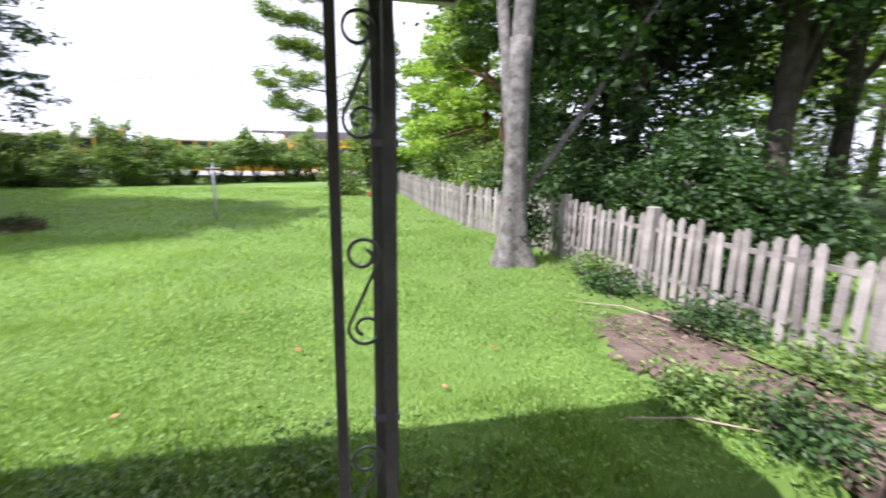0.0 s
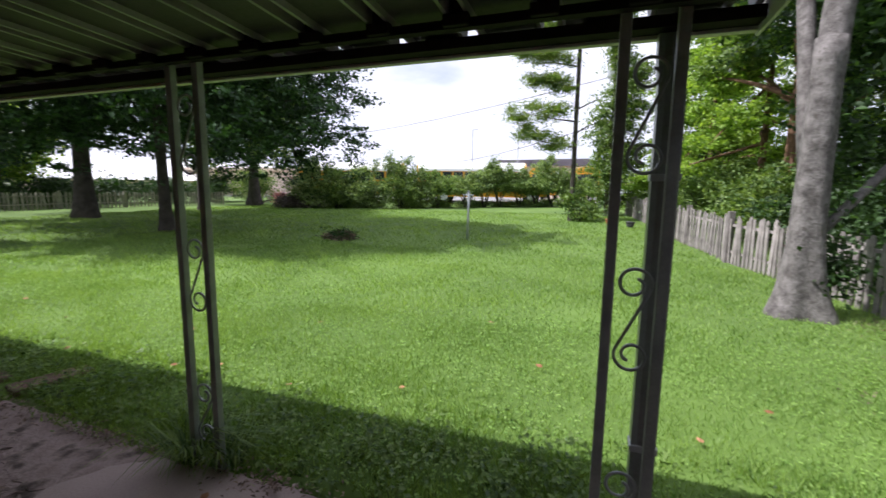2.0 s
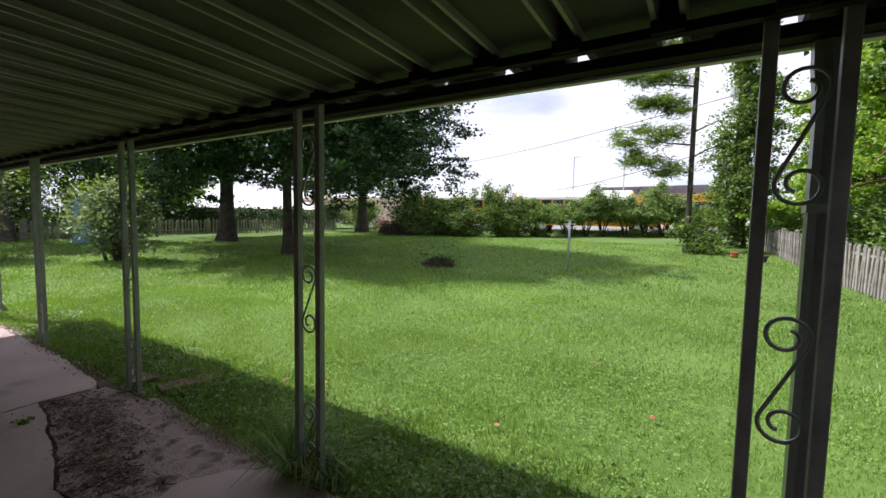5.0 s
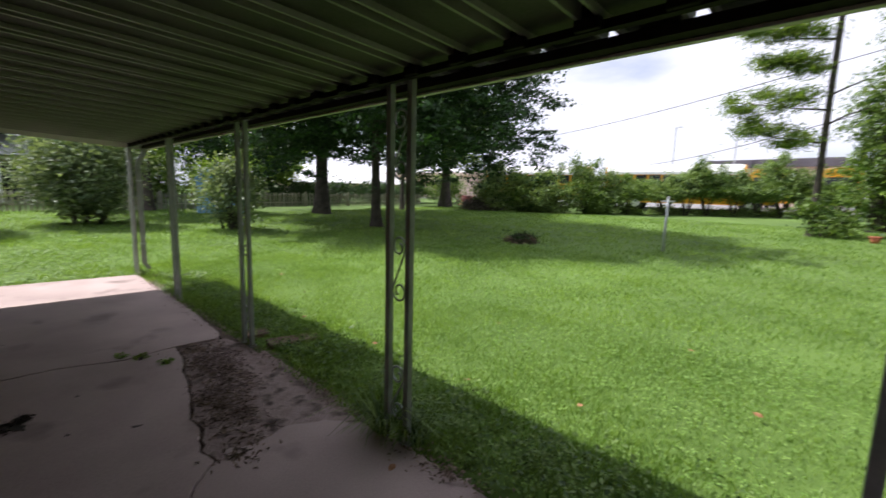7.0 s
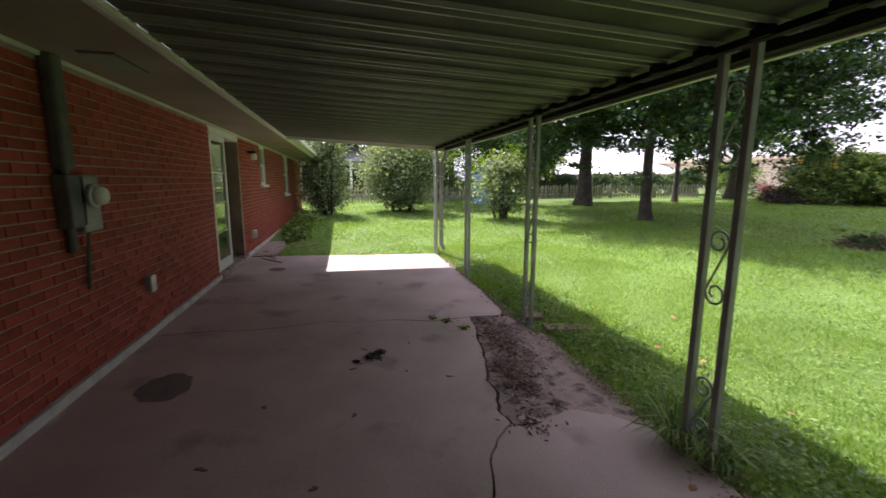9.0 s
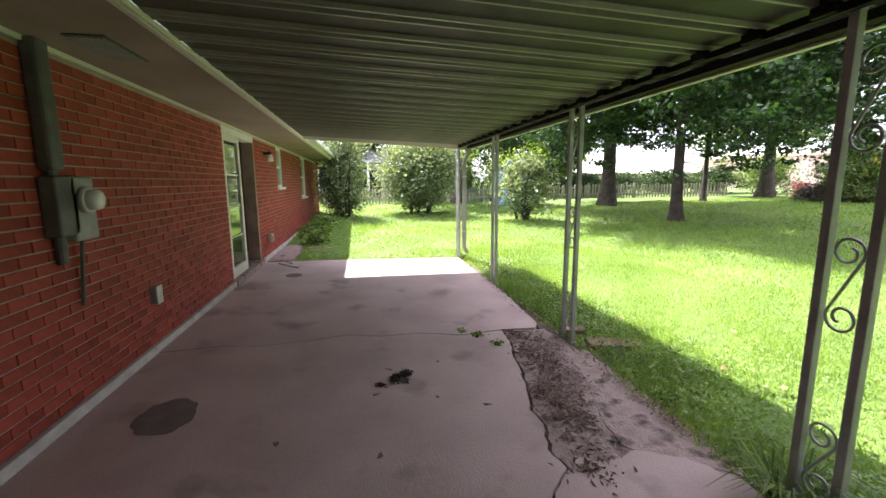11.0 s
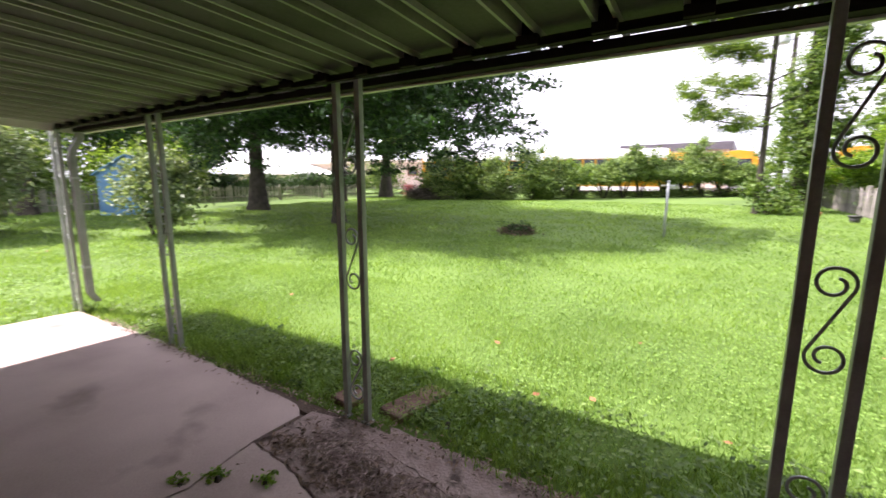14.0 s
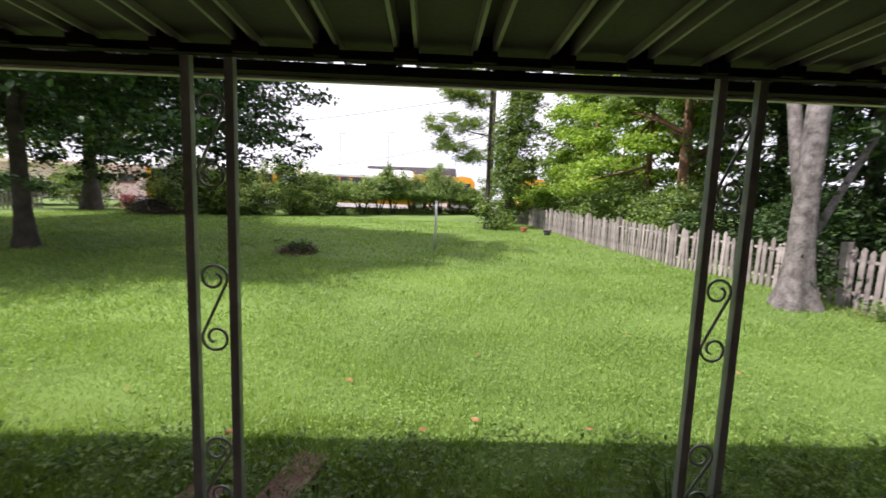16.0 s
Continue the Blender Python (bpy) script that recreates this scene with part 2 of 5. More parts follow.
def bm_mesh(name, bm, mat, smooth=False):
    me = bpy.data.meshes.new(name)
    bmesh.ops.recalc_face_normals(bm, faces=bm.faces[:])
    bm.to_mesh(me)
    bm.free()
    me.materials.append(mat)
    if smooth:
        me.polygons.foreach_set("use_smooth", [True] * len(me.polygons))
    return me


def part(name, bm, mat, parent, label="", smooth=False):
    me = bm if isinstance(bm, bpy.types.Mesh) else bm_mesh(name, bm, mat, smooth)
    ob = new(name, me)
    ob.parent = parent
    return tagged(ob, label) if label else ob


def thing(name, label, category, at=(0, 0, 0), group="", kind=""):
    ob = new(name)
    ob.empty_display_size = 0.1
    ob.location = at
    return tagged(ob, label, category, group, kind)


def solid(name, bm, mat, label, category="", group="", kind="", at=(0, 0, 0), smooth=False):
    ob = new(name, bm if isinstance(bm, bpy.types.Mesh) else bm_mesh(name, bm, mat, smooth))
    ob.location = at
    return tagged(ob, label, category, group, kind)


def box(x0, x1, y0, y1, z0, z1, bevel=0.0, bm=None):
    bm = bm or bmesh.new()
    r = bmesh.ops.create_cube(bm, size=1, matrix=Matrix.Translation(((x0 + x1) / 2, (y0 + y1) / 2, (z0 + z1) / 2)) @ Matrix.Diagonal((x1 - x0, y1 - y0, z1 - z0, 1)))
    if bevel:
        edges = list({e for v in r["verts"] for e in v.link_edges})
        bmesh.ops.bevel(bm, geom=edges, offset=bevel, segments=2, affect="EDGES", profile=0.5)
    return bm


def sweep(points, radius, sides=6, bm=None, cap=True):
    """A round bar along points; radius is one number or one a point."""
    bm = bm or bmesh.new()
    pts = [Vector(p) for p in points]
    rings = []
    side = None
    for i, p in enumerate(pts):
        d = (pts[min(i + 1, len(pts) - 1)] - pts[max(i - 1, 0)]).normalized()
        if side is None:
            side = d.orthogonal().normalized()
        side = (side - d * side.dot(d)).normalized()
        up = d.cross(side)
        r = radius if isinstance(radius, (int, float)) else radius[i]
        rings.append([bm.verts.new(p + (side * math.cos(a) + up * math.sin(a)) * r) for a in [2 * math.pi * k / sides for k in range(sides)]])
    for a, b in zip(rings, rings[1:]):
        for k in range(sides):
            bm.faces.new((a[k], a[(k + 1) % sides], b[(k + 1) % sides], b[k]))
    if cap:
        bm.faces.new(rings[0][::-1])
        bm.faces.new(rings[-1])
    return bm


def lathe(profile, sides=16):
    """A turned body from (radius, height) pairs."""
    bm = bmesh.new()
    rings = [[bm.verts.new((r * math.cos(2 * math.pi * k / sides), r * math.sin(2 * math.pi * k / sides), z)) for k in range(sides)] for r, z in profile]
    for a, b in zip(rings, rings[1:]):
        for k in range(sides):
            bm.faces.new((a[k], a[(k + 1) % sides], b[(k + 1) % sides], b[k]))
    bm.faces.new(rings[0][::-1])
    bm.faces.new(rings[-1])
    return bm


def prism(outline, z0, z1, bm=None):
    """A flat slab with that outline, from z0 up to z1."""
    bm = bm or bmesh.new()
    low = [bm.verts.new((x, y, z0)) for x, y in outline]
    top = [bm.verts.new((x, y, z1)) for x, y in outline]
    bm.faces.new(low[::-1])
    bm.faces.new(top)
    for i in range(len(outline)):
        j = (i + 1) % len(outline)
        bm.faces.new((low[i], low[j], top[j], top[i]))
    return bm


def rise(x, y):
    """The ground's height: level by the patio, rising gently away from it."""
    d = np.hypot(np.maximum(0, np.maximum(y - 2.0, -20 - y)), np.maximum(0, np.maximum(-8.8 - x, x - 6)))
    under = (y < 1.75) & (y > -20) & (x > -8.5) & (x < 6)
    return -0.025 - 0.2 * under + 0.021 * np.minimum(d, 36.0) * np.clip(d / 4, 0, 1) ** 0.5 - 0.05 * np.clip((y + 1.7) / 3.5, 0, 1) * np.clip(1 - (y - 1.8) / 4, 0, 1) * np.clip((x + 12.6) / 4, 0, 1) * np.clip((1.9 - x) / 0.5, 0, 1)


SLOPE = 0.016


def fall(y):
    """The slab's surface drops a little from the house to its front edge."""
    return -SLOPE * (y + 1.72)


TILTED = pose(0, 0, -SLOPE * 1.72, -math.degrees(math.atan(SLOPE)))


def unit(v):
    return v / np.maximum(np.linalg.norm(v, axis=1, keepdims=True), 1e-6)


def leaf_cloud(name, centres, size, mat, flat=0.5, slim=0.55):
    """One small folded leaf at each centre, tilted at random; flat pulls the leaves level."""
    n = len(centres)
    axis = rng.normal(size=(n, 3))
    axis[:, 2] *= 1 - flat
    axis[:, 2] -= 0.25
    axis = unit(axis)
    up = rng.normal(size=(n, 3)) * (1 - flat) + np.array([0, 0, flat])
    side = unit(np.cross(axis, up))
    fold = unit(np.cross(side, axis))
    s = (size * rng.uniform(0.65, 1.35, n))[:, None]
    v = np.empty((n, 4, 3))
    v[:, 0] = centres - axis * s * 0.5
    v[:, 1] = centres + side * s * slim * 0.5 + fold * s * 0.12
    v[:, 2] = centres + axis * s * 0.5
    v[:, 3] = centres - side * s * slim * 0.5 + fold * s * 0.12
    base = np.arange(n)[:, None] * 4
    f = np.concatenate([base + np.array([[0, 2, 1]]), base + np.array([[0, 3, 2]])])
    return mesh_arrays(name, v.reshape(-1, 3), f, mat)


def clumps(shapes, count, each, spread, flat=0.6, shell=0.45):
    """Points in clumps, mostly near the outside of ellipsoids (centre, radii)."""
    vol = np.array([r[0] * r[1] * r[2] for _, r in shapes]) ** 0.7
    out = []
    for (c, r), k in zip(shapes, np.maximum(1, (vol / vol.sum() * count).astype(int))):
        d = unit(rng.normal(size=(k, 3)))
        rad = rng.uniform(0, 1, k)[:, None] ** shell * (1 + 0.12 * rng.normal(size=(k, 1)))
        mid = np.array(c) + d * rad * np.array(r)
        wide = spread * rng.uniform(0.5, 1.5, k)[:, None, None]
        q = mid[:, None, :] + rng.normal(size=(k, each, 3)) * wide * np.array([1, 1, flat])
        out.append(q.reshape(-1, 3))
    return np.concatenate(out)


def limb(start, end, r0, r1, bend=0.15, steps=7, sides=7, bm=None, seed=0):
    """A tapered, slightly crooked limb."""
    q = random.Random(seed)
    a, b = Vector(start), Vector(end)
    off = Vector((q.uniform(-1, 1), q.uniform(-1, 1), q.uniform(-0.2, 0.8))) * bend * (b - a).length
    pts, rad = [], []
    for i in range(steps + 1):
        t = i / steps
        pts.append(a.lerp(b, t) + off * math.sin(math.pi * t) + Vector((q.uniform(-1, 1), q.uniform(-1, 1), 0)) * r0 * 0.12 * (0 < i < steps))
        rad.append(r0 + (r1 - r0) * t)
    return sweep(pts, rad, sides, bm)


def trunk(height, r0, r1, flare=1.6, lean=(0, 0), sides=14, seed=0, steps=12, spreading=1.6):
    """A trunk with spreading roots, standing in the ground."""
    q = random.Random(seed)
    bm = bmesh.new()
    rings = []
    for i in range(steps + 1):
        t = (i / steps) ** 1.6
        z = -0.25 + (height + 0.25) * t
        r = r0 + (r1 - r0) * t + r0 * (flare - 1) * math.exp(-max(z, 0) / (r0 * spreading))
        ring = []
        for k in range(sides):
            a = 2 * math.pi * k / sides
            lump = 1 + 0.10 * math.sin(3 * a + seed) * math.exp(-max(z, 0) / 1.2) * flare + 0.05 * math.sin(5 * a + 2 * seed + z * 1.3) + q.uniform(-0.025, 0.025)
            ring.append(bm.verts.new((lean[0] * t * height + r * lump * math.cos(a), lean[1] * t * height + r * lump * math.sin(a), z)))
        rings.append(ring)
    for a, b in zip(rings, rings[1:]):
        for k in range(sides):
            bm.faces.new((a[k], a[(k + 1) % sides], b[(k + 1) % sides], b[k]))
    bm.faces.new(rings[-1])
    return bm


def tree(name, label, x, y, height, r0, shapes, count, each, spread, size, leaves, bark, group="", limbs=7, fork=0.35, seed=1, slim=0.6, shell=0.45, flat=0.6):
    """A tree: trunk, limbs that reach into the crown, and a crown of many leaves. Shapes are relative to its foot."""
    ob = thing(name, label, "tree", (x, y, float(rise(x, y))), group)
    part("trunk", trunk(height * 0.75, r0, r0 * 0.3, seed=seed), bark, ob, smooth=True)
    q = random.Random(seed)
    for i in range(limbs):
        c, r = shapes[i % len(shapes)]
        a = 2 * math.pi * (i / limbs) + q.uniform(-0.4, 0.4)
        z0 = height * (fork + 0.35 * i / limbs)
        end = (c[0] + r[0] * 0.75 * math.cos(a), c[1] + r[1] * 0.75 * math.sin(a), c[2] + r[2] * q.uniform(-0.35, 0.5))
        part("limb", limb((0, 0, z0), end, r0 * 0.42, r0 * 0.06, 0.12, seed=seed * 31 + i), bark, ob, smooth=True)
    part("crown", leaf_cloud("crown", clumps(shapes, count, each, spread, flat, shell), size, leaves, slim=slim), leaves, ob)
    return ob


def bush(name, label, x, y, shapes, count, each, spread, size, leaves, stems=6, group="", seed=1, bark=BARK, base=0.05):
    ob = thing(name, label, "shrub", (x, y, float(rise(x, y))), group)
    q = random.Random(seed)
    for i in range(stems):
        c, r = shapes[i % len(shapes)]
        a = q.uniform(0, 6.28)
        part("stem", limb((base * math.cos(a), base * math.sin(a), -0.1), (c[0] + r[0] * 0.6 * math.cos(a), c[1] + r[1] * 0.6 * math.sin(a), c[2] + r[2] * 0.3), 0.05, 0.012, 0.1, 5, 5, seed=seed * 17 + i), bark, ob, smooth=True)
    part("foliage", leaf_cloud("foliage", clumps(shapes, count, each, spread), size, leaves), leaves, ob)
    return ob


# ---- ground ----
def ground_axis(lo, hi, step, far):
    a = list(np.arange(lo, hi + step / 2, step))
    k = step
    while a[-1] < far:
        k *= 1.35
        a.append(a[-1] + k)
    k = step
    while a[0] > -far:
        k *= 1.35
        a.insert(0, a[0] - k)
    return np.array(a)


gx, gy = ground_axis(-24, 8, 0.4, 1500), ground_axis(-4, 26, 0.4, 1500)
gx, gy = np.sort(np.append(gx, [-8.49, -8.56])), np.sort(np.append(gy, [1.74, 1.80]))
mx, my = np.meshgrid(gx, gy)
mz = rise(mx, my) + 0.02 * np.sin(mx * 1.3 + my * 0.7) * np.sin(my * 1.1 - mx * 0.4) * np.clip((my - 2.2) / 2, 0, 1)
gv = np.stack([mx, my, mz], -1).reshape(-1, 3)
ii, jj = np.meshgrid(np.arange(len(gx) - 1), np.arange(len(gy) - 1))
k0 = (jj * len(gx) + ii).ravel()
ground = new("ground", mesh_arrays("ground", gv, np.stack([k0, k0 + 1, k0 + 1 + len(gx), k0 + len(gx)], -1), SOIL_LAWN))
ground.data.polygons.foreach_set("use_smooth", [True] * len(ground.data.polygons))
tagged(ground, "green mown lawn rising gently away from the patio", "lawn", kind="structure")

lot_corners = [(-34, 30.5), (16, 33.0), (16, 70), (-34, 70)]
solid("parking_lot", mesh_from("parking_lot", [(x, y, float(rise(x, y)) + h) for h in (0.06, -0.3) for x, y in lot_corners], [(0, 1, 2, 3), (7, 6, 5, 4), (0, 4, 5, 1), (1, 5, 6, 2), (2, 6, 7, 3), (3, 7, 4, 0)], ASPHALT), ASPHALT, "pale worn asphalt lot behind the hedge", "parking lot", kind="structure")

# ---- patio ----
patio = thing("patio", "cracked grey-pink concrete patio slab beside the brick house", "patio", kind="structure")
patio.matrix_basis = TILTED
CRACK = [(-4.62, 1.30), (-4.3, 1.27), (-4.05, 1.20), (-3.86, 1.17), (-3.5, 1.10), (-3.2, 1.0), (-3.03, 1.02), (-2.8, 0.94), (-2.64, 0.97), (-2.5, 0.83), (-2.38, 0.75), (-2.2, 0.70), (-2.06, 0.65), (-1.7, 0.60), (-1.2, 0.45), (-0.6, 0.42), (0.2, 0.3), (1.2, 0.22)]
ACROSS = [(-4.55, -1.72), (-4.62, -1.2), (-4.57, -0.9), (-4.63, -0.5), (-4.72, -0.18), (-4.64, 0.13), (-4.66, 0.5), (-4.54, 0.9), (-4.62, 1.30)]


def jagged(line, amount, seed):
    """Points added along a line, each a little off it."""
    q = random.Random(seed)
    out = []
    for (a, b), (c, d) in zip(line, line[1:]):
        n = max(2, int(math.hypot(c - a, d - b) / 0.05))
        for i in range(n):
            t = i / n
            w = amount if i else 0
            out.append((a + (c - a) * t + q.uniform(-w, w), b + (d - b) * t + q.uniform(-w, w)))
    return out + [line[-1]]


crack, across = jagged(CRACK, 0.008, 3), jagged(ACROSS, 0.005, 4)
EDGE_Y, END_X = 1.83, -8.58
front = jagged([(END_X, EDGE_Y - 0.06), (-6.5, EDGE_Y - 0.02), (-4.75, EDGE_Y - 0.12), (-4.62, EDGE_Y - 0.2)], 0.012, 5)
side = jagged([(END_X, -1.72), (END_X - 0.08, -0.9), (END_X, EDGE_Y - 0.06)], 0.01, 6)
part("slab", prism([(x - 0.004, y) for x, y in across] + front[::-1] + side[::-1][1:-1] + [(END_X, -1.72)], -0.12, 0.0), CONCRETE, patio)
part("slab", prism([(x + 0.004, y - 0.001) for x, y in across] + [(x, y - 0.006) for x, y in crack[1:]] + [(1.2, -1.72)], -0.12, -0.004), CONCRETE, patio)
cut = [p for p in crack if p[0] > -2.66]
edge2 = jagged([(1.2, EDGE_Y), (-1.0, EDGE_Y), (-2.2, EDGE_Y - 0.02), (-2.45, EDGE_Y - 0.08), (-2.62, 1.62), (-2.72, 1.4), (-2.66, 1.2), (-2.72, 1.05), (-2.6, 0.98)], 0.015, 8)
part("slab", prism([(x, y + 0.007) for x, y in cut] + edge2, -0.12, -0.012), CONCRETE, patio, "worn front piece of the slab")
bed = [p for p in crack if p[0] <= -2.6]
strip_edge = jagged([(-4.06, 1.86), (-3.92, 1.66), (-3.5, 1.56), (-3.1, 1.42), (-2.78, 1.36), (-2.64, 1.5), (-2.5, 1.74), (-2.42, 1.83), (-3.2, 1.86), (-4.06, 1.86)], 0.012, 15)
part("slab", prism(strip_edge[:-1], -0.12, -0.016), CONCRETE_OLD, patio, "broken-off strip of the slab's edge")
part("broken_edge", prism([(x, y + 0.02) for x, y in bed] + [(-2.55, 1.0), (-2.4, EDGE_Y - 0.05), (-3.2, EDGE_Y + 0.03), (-4.0, EDGE_Y + 0.02), (-4.62, EDGE_Y - 0.1)], -0.12, -0.02), CONCRETE_OLD, patio, "crumbled concrete edge with grit")
part("soil_joint", box(END_X + 0.1, 1.1, -1.6, EDGE_Y - 0.15, -0.14, -0.035), SOIL, patio)
for x, y, w, a in ((-4.08, 2.16, 0.20, -12), (-4.5, 1.98, 0.2, -8)):
    stone = part("paver", box(-w / 2, w / 2, -0.24 if x > -4.2 else -0.11, 0.24 if x > -4.2 else 0.11, -0.05, 0.03, 0.012), DIRT_RED, patio, "reddish crumbled paver in the soil")
    stone.matrix_local = pose(x, y, 0, 0, 0, a)
part("soil_edge", prism(jagged([(-8.66, 1.72), (-6.5, 1.76), (-4.6, 1.70), (-2.4, 1.76), (1.25, 1.78)], 0.012, 61) + jagged([(1.25, 1.90), (-2.2, 1.92), (-4.3, 1.95), (-6.4, 1.90), (-8.66, 1.90)], 0.025, 62), -0.13, -0.022), SOIL, patio, "bare dark soil along the slab's edge")
strip = solid("side_path", prism(jagged([(-8.70, -1.25), (-9.6, -1.22), (-10.6, -1.35), (-12.5, -1.42)], 0.03, 9) + [(-12.5, -1.72), (-8.70, -1.72)], -0.1, 0.0), CONCRETE_OLD, "worn soil-covered strip along the house wall", "path", kind="structure")


def blotch(name, label, x, y, rx, ry, mat, seed, lift=0.0012, lump=0.25, turn=0):
    """A stain lying on the slab as a thin film of its own outline."""
    q = random.Random(seed)
    pts = []
    ph = [q.uniform(0, 6.28) for _ in range(4)]
    for k in range(40):
        a = 2 * math.pi * k / 40
        r = 1 + lump * (0.5 * math.sin(2 * a + ph[0]) + 0.4 * math.sin(3 * a + ph[1]) + 0.4 * math.sin(7 * a + ph[2]) + 0.3 * math.sin(11 * a + ph[3]))
        pts.append((rx * r * math.cos(a), ry * r * math.sin(a)))
    ob = solid(name, prism(pts, 0, 0.003), mat, label, "stain")
    ob.matrix_basis = pose(x, y, lift + fall(y), -0.9 if abs(turn) < 1 else 0, 0, turn)
    return ob


blotch("dark_stain", "dark round damp stain on the concrete", -3.5, -1.2, 0.20, 0.17, STAIN_DAMP, 1, lump=0.08, lift=-0.003)
blotch("rust_stain", "small round rusty stain on the concrete", -7.42, -1.04, 0.13, 0.12, STAIN_RUST, 2, lump=0.05)
blotch("debris_blot", "damp dark mark under the leaf debris", -3.76, 0.24, 0.075, 0.035, STAIN_DARK, 3, lump=0.35, turn=30, lift=-0.003)
wet = clumps([((-3.79, 0.27, 0.012), (0.05, 0.035, 0.01)), ((-3.73, 0.19, 0.01), (0.06, 0.025, 0.006)), ((-3.66, 0.08, 0.006), (0.02, 0.04, 0.004))], 45, 6, 0.012, 0.2)
solid("leaf_debris", leaf_cloud("leaf_debris", wet, 0.035, WET_LEAF, flat=0.7, slim=0.4), WET_LEAF, "black clump of wet leaf debris on the slab", "litter").matrix_basis = TILTED
for i, (x, y, r) in enumerate(((-3.45, 0.45, 0.02), (-3.92, 0.16, 0.03), (-3.55, 0.05, 0.025), (-2.9, 0.05, 0.03), (-3.1, -0.5, 0.03), (-2.55, -0.7, 0.035), (-2.3, -0.15, 0.03), (-4.0, 0.55, 0.022), (-5.6, 0.2, 0.03), (-3.3, 0.75, 0.03), (-2.2, -1.0, 0.05), (-2.05, -0.8, 0.03))):
    blotch("dirt_spot", "small dark dirt spot on the concrete", x, y, r * 0.75, r * 0.36, STAIN_DAMP, 20 + i, lump=0.55, turn=i * 50, lift=-0.003)

# ---- house ----
WALL_Y, WALL_TOP, WALL_X0, WALL_X1 = -1.72, 2.14, 2.4, -19.0
OPENINGS = [(-8.48, -6.84, 0.07, 2.14), (-11.0, -10.38, 1.28, 2.14), (-15.0, -14.0, 0.95, 2.14)]
wall = thing("wall_house", "red brick house wall with pale mortar joints", "wall", kind="structure")
backing = bmesh.new()
edges_x = [WALL_X0] + [v for o in OPENINGS for v in (o[1], o[0])] + [WALL_X1]
for a, b in zip(edges_x[0::2], edges_x[1::2]):
    box(b, a, WALL_Y - 0.2, WALL_Y - 0.008, 0.0, WALL_TOP, bm=backing)
for x0, x1, z0, z1 in OPENINGS:
    box(x0, x1, WALL_Y - 0.2, WALL_Y - 0.008, 0.0, z0, bm=backing)
part("mortar", backing, MORTAR, wall)
part("foundation_ledge", box(WALL_X1, -8.48, WALL_Y - 0.006, WALL_Y + 0.035, -0.1, 0.062, 0.008), FOUNDATION, wall, "pale cement ledge")
part("foundation_ledge", box(-6.84, WALL_X0, WALL_Y - 0.006, WALL_Y + 0.035, -0.1, 0.062, 0.008), FOUNDATION, wall, "pale cement ledge")

# Unseen wall and eaves added to block light from the patio's near end.
light_block = thing("wall_wing", "unseen plain dark wall and eaves added to shade the near end of the patio", "wall", kind="structure")
part("face", box(1.312, 1.5, WALL_Y, 1.2, 0, 2.14), LIGHT_BLOCK_PAINT, light_block)
part("eaves", box(0.16, 1.7, -0.93, 0.95, 2.145, 2.22), LIGHT_BLOCK_PAINT, light_block, "unseen dark eaves added to close off the sky")

# ---- house shell behind the wall ----
shell = bmesh.new()
for b in ((WALL_X1, WALL_X0, -9.2, -9.0, 0, WALL_TOP), (WALL_X1 - 0.2, WALL_X1, -9.2, WALL_Y - 0.01, 0, WALL_TOP), (WALL_X0, WALL_X0 + 0.2, -9.2, WALL_Y - 0.01, 0, WALL_TOP)):
    box(*b, bm=shell)
solid("wall_back", shell, BRICK_FAR, "brick end and rear walls of the house", "wall", kind="structure")
inner = bmesh.new()
for b in ((-9.6, -5.4, -6.1, -6.0, 0.05, 2.2), (-9.7, -9.6, -6.0, -1.93, 0.05, 2.2), (-5.4, -5.3, -6.0, -1.93, 0.05, 2.2), (-15.6, -9.72, -4.1, -4.0, 0.05, 2.2), (-15.7, -15.6, -4.0, -1.93, 0.05, 2.2)):
    box(*b, bm=inner)
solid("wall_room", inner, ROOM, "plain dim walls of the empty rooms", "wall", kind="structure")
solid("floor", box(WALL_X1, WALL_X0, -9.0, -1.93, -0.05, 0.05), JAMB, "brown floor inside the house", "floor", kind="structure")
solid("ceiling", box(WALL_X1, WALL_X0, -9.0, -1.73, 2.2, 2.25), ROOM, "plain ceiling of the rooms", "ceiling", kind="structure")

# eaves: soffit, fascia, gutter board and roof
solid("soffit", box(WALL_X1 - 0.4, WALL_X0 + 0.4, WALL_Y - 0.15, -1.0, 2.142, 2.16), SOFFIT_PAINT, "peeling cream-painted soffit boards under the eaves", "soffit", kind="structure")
solid("trim", box(WALL_X1, WALL_X0, WALL_Y + 0.004, WALL_Y + 0.03, 2.112, 2.14), TRIM, "thin pale trim along the top of the bricks", "trim", kind="structure")
fascia = thing("fascia", "pale green-white painted eaves board of the house", "fascia", kind="structure")
part("board", box(WALL_X1 - 0.4, WALL_X0 + 0.4, -1.0, -0.965, 2.12, 2.30, 0.004), TRIM, fascia)
part("moulding", box(WALL_X1 - 0.4, WALL_X0 + 0.4, -0.963, -0.94, 2.12, 2.15, 0.005), TRIM, fascia)
eaves_gutter = solid("eaves_gutter", box(WALL_X1 - 0.4, -8.62, -0.96, -0.85, 2.19, 2.29, 0.02), WHITE, "white metal gutter on the eaves beyond the patio roof", "gutter")
roof_bm = bmesh.new()
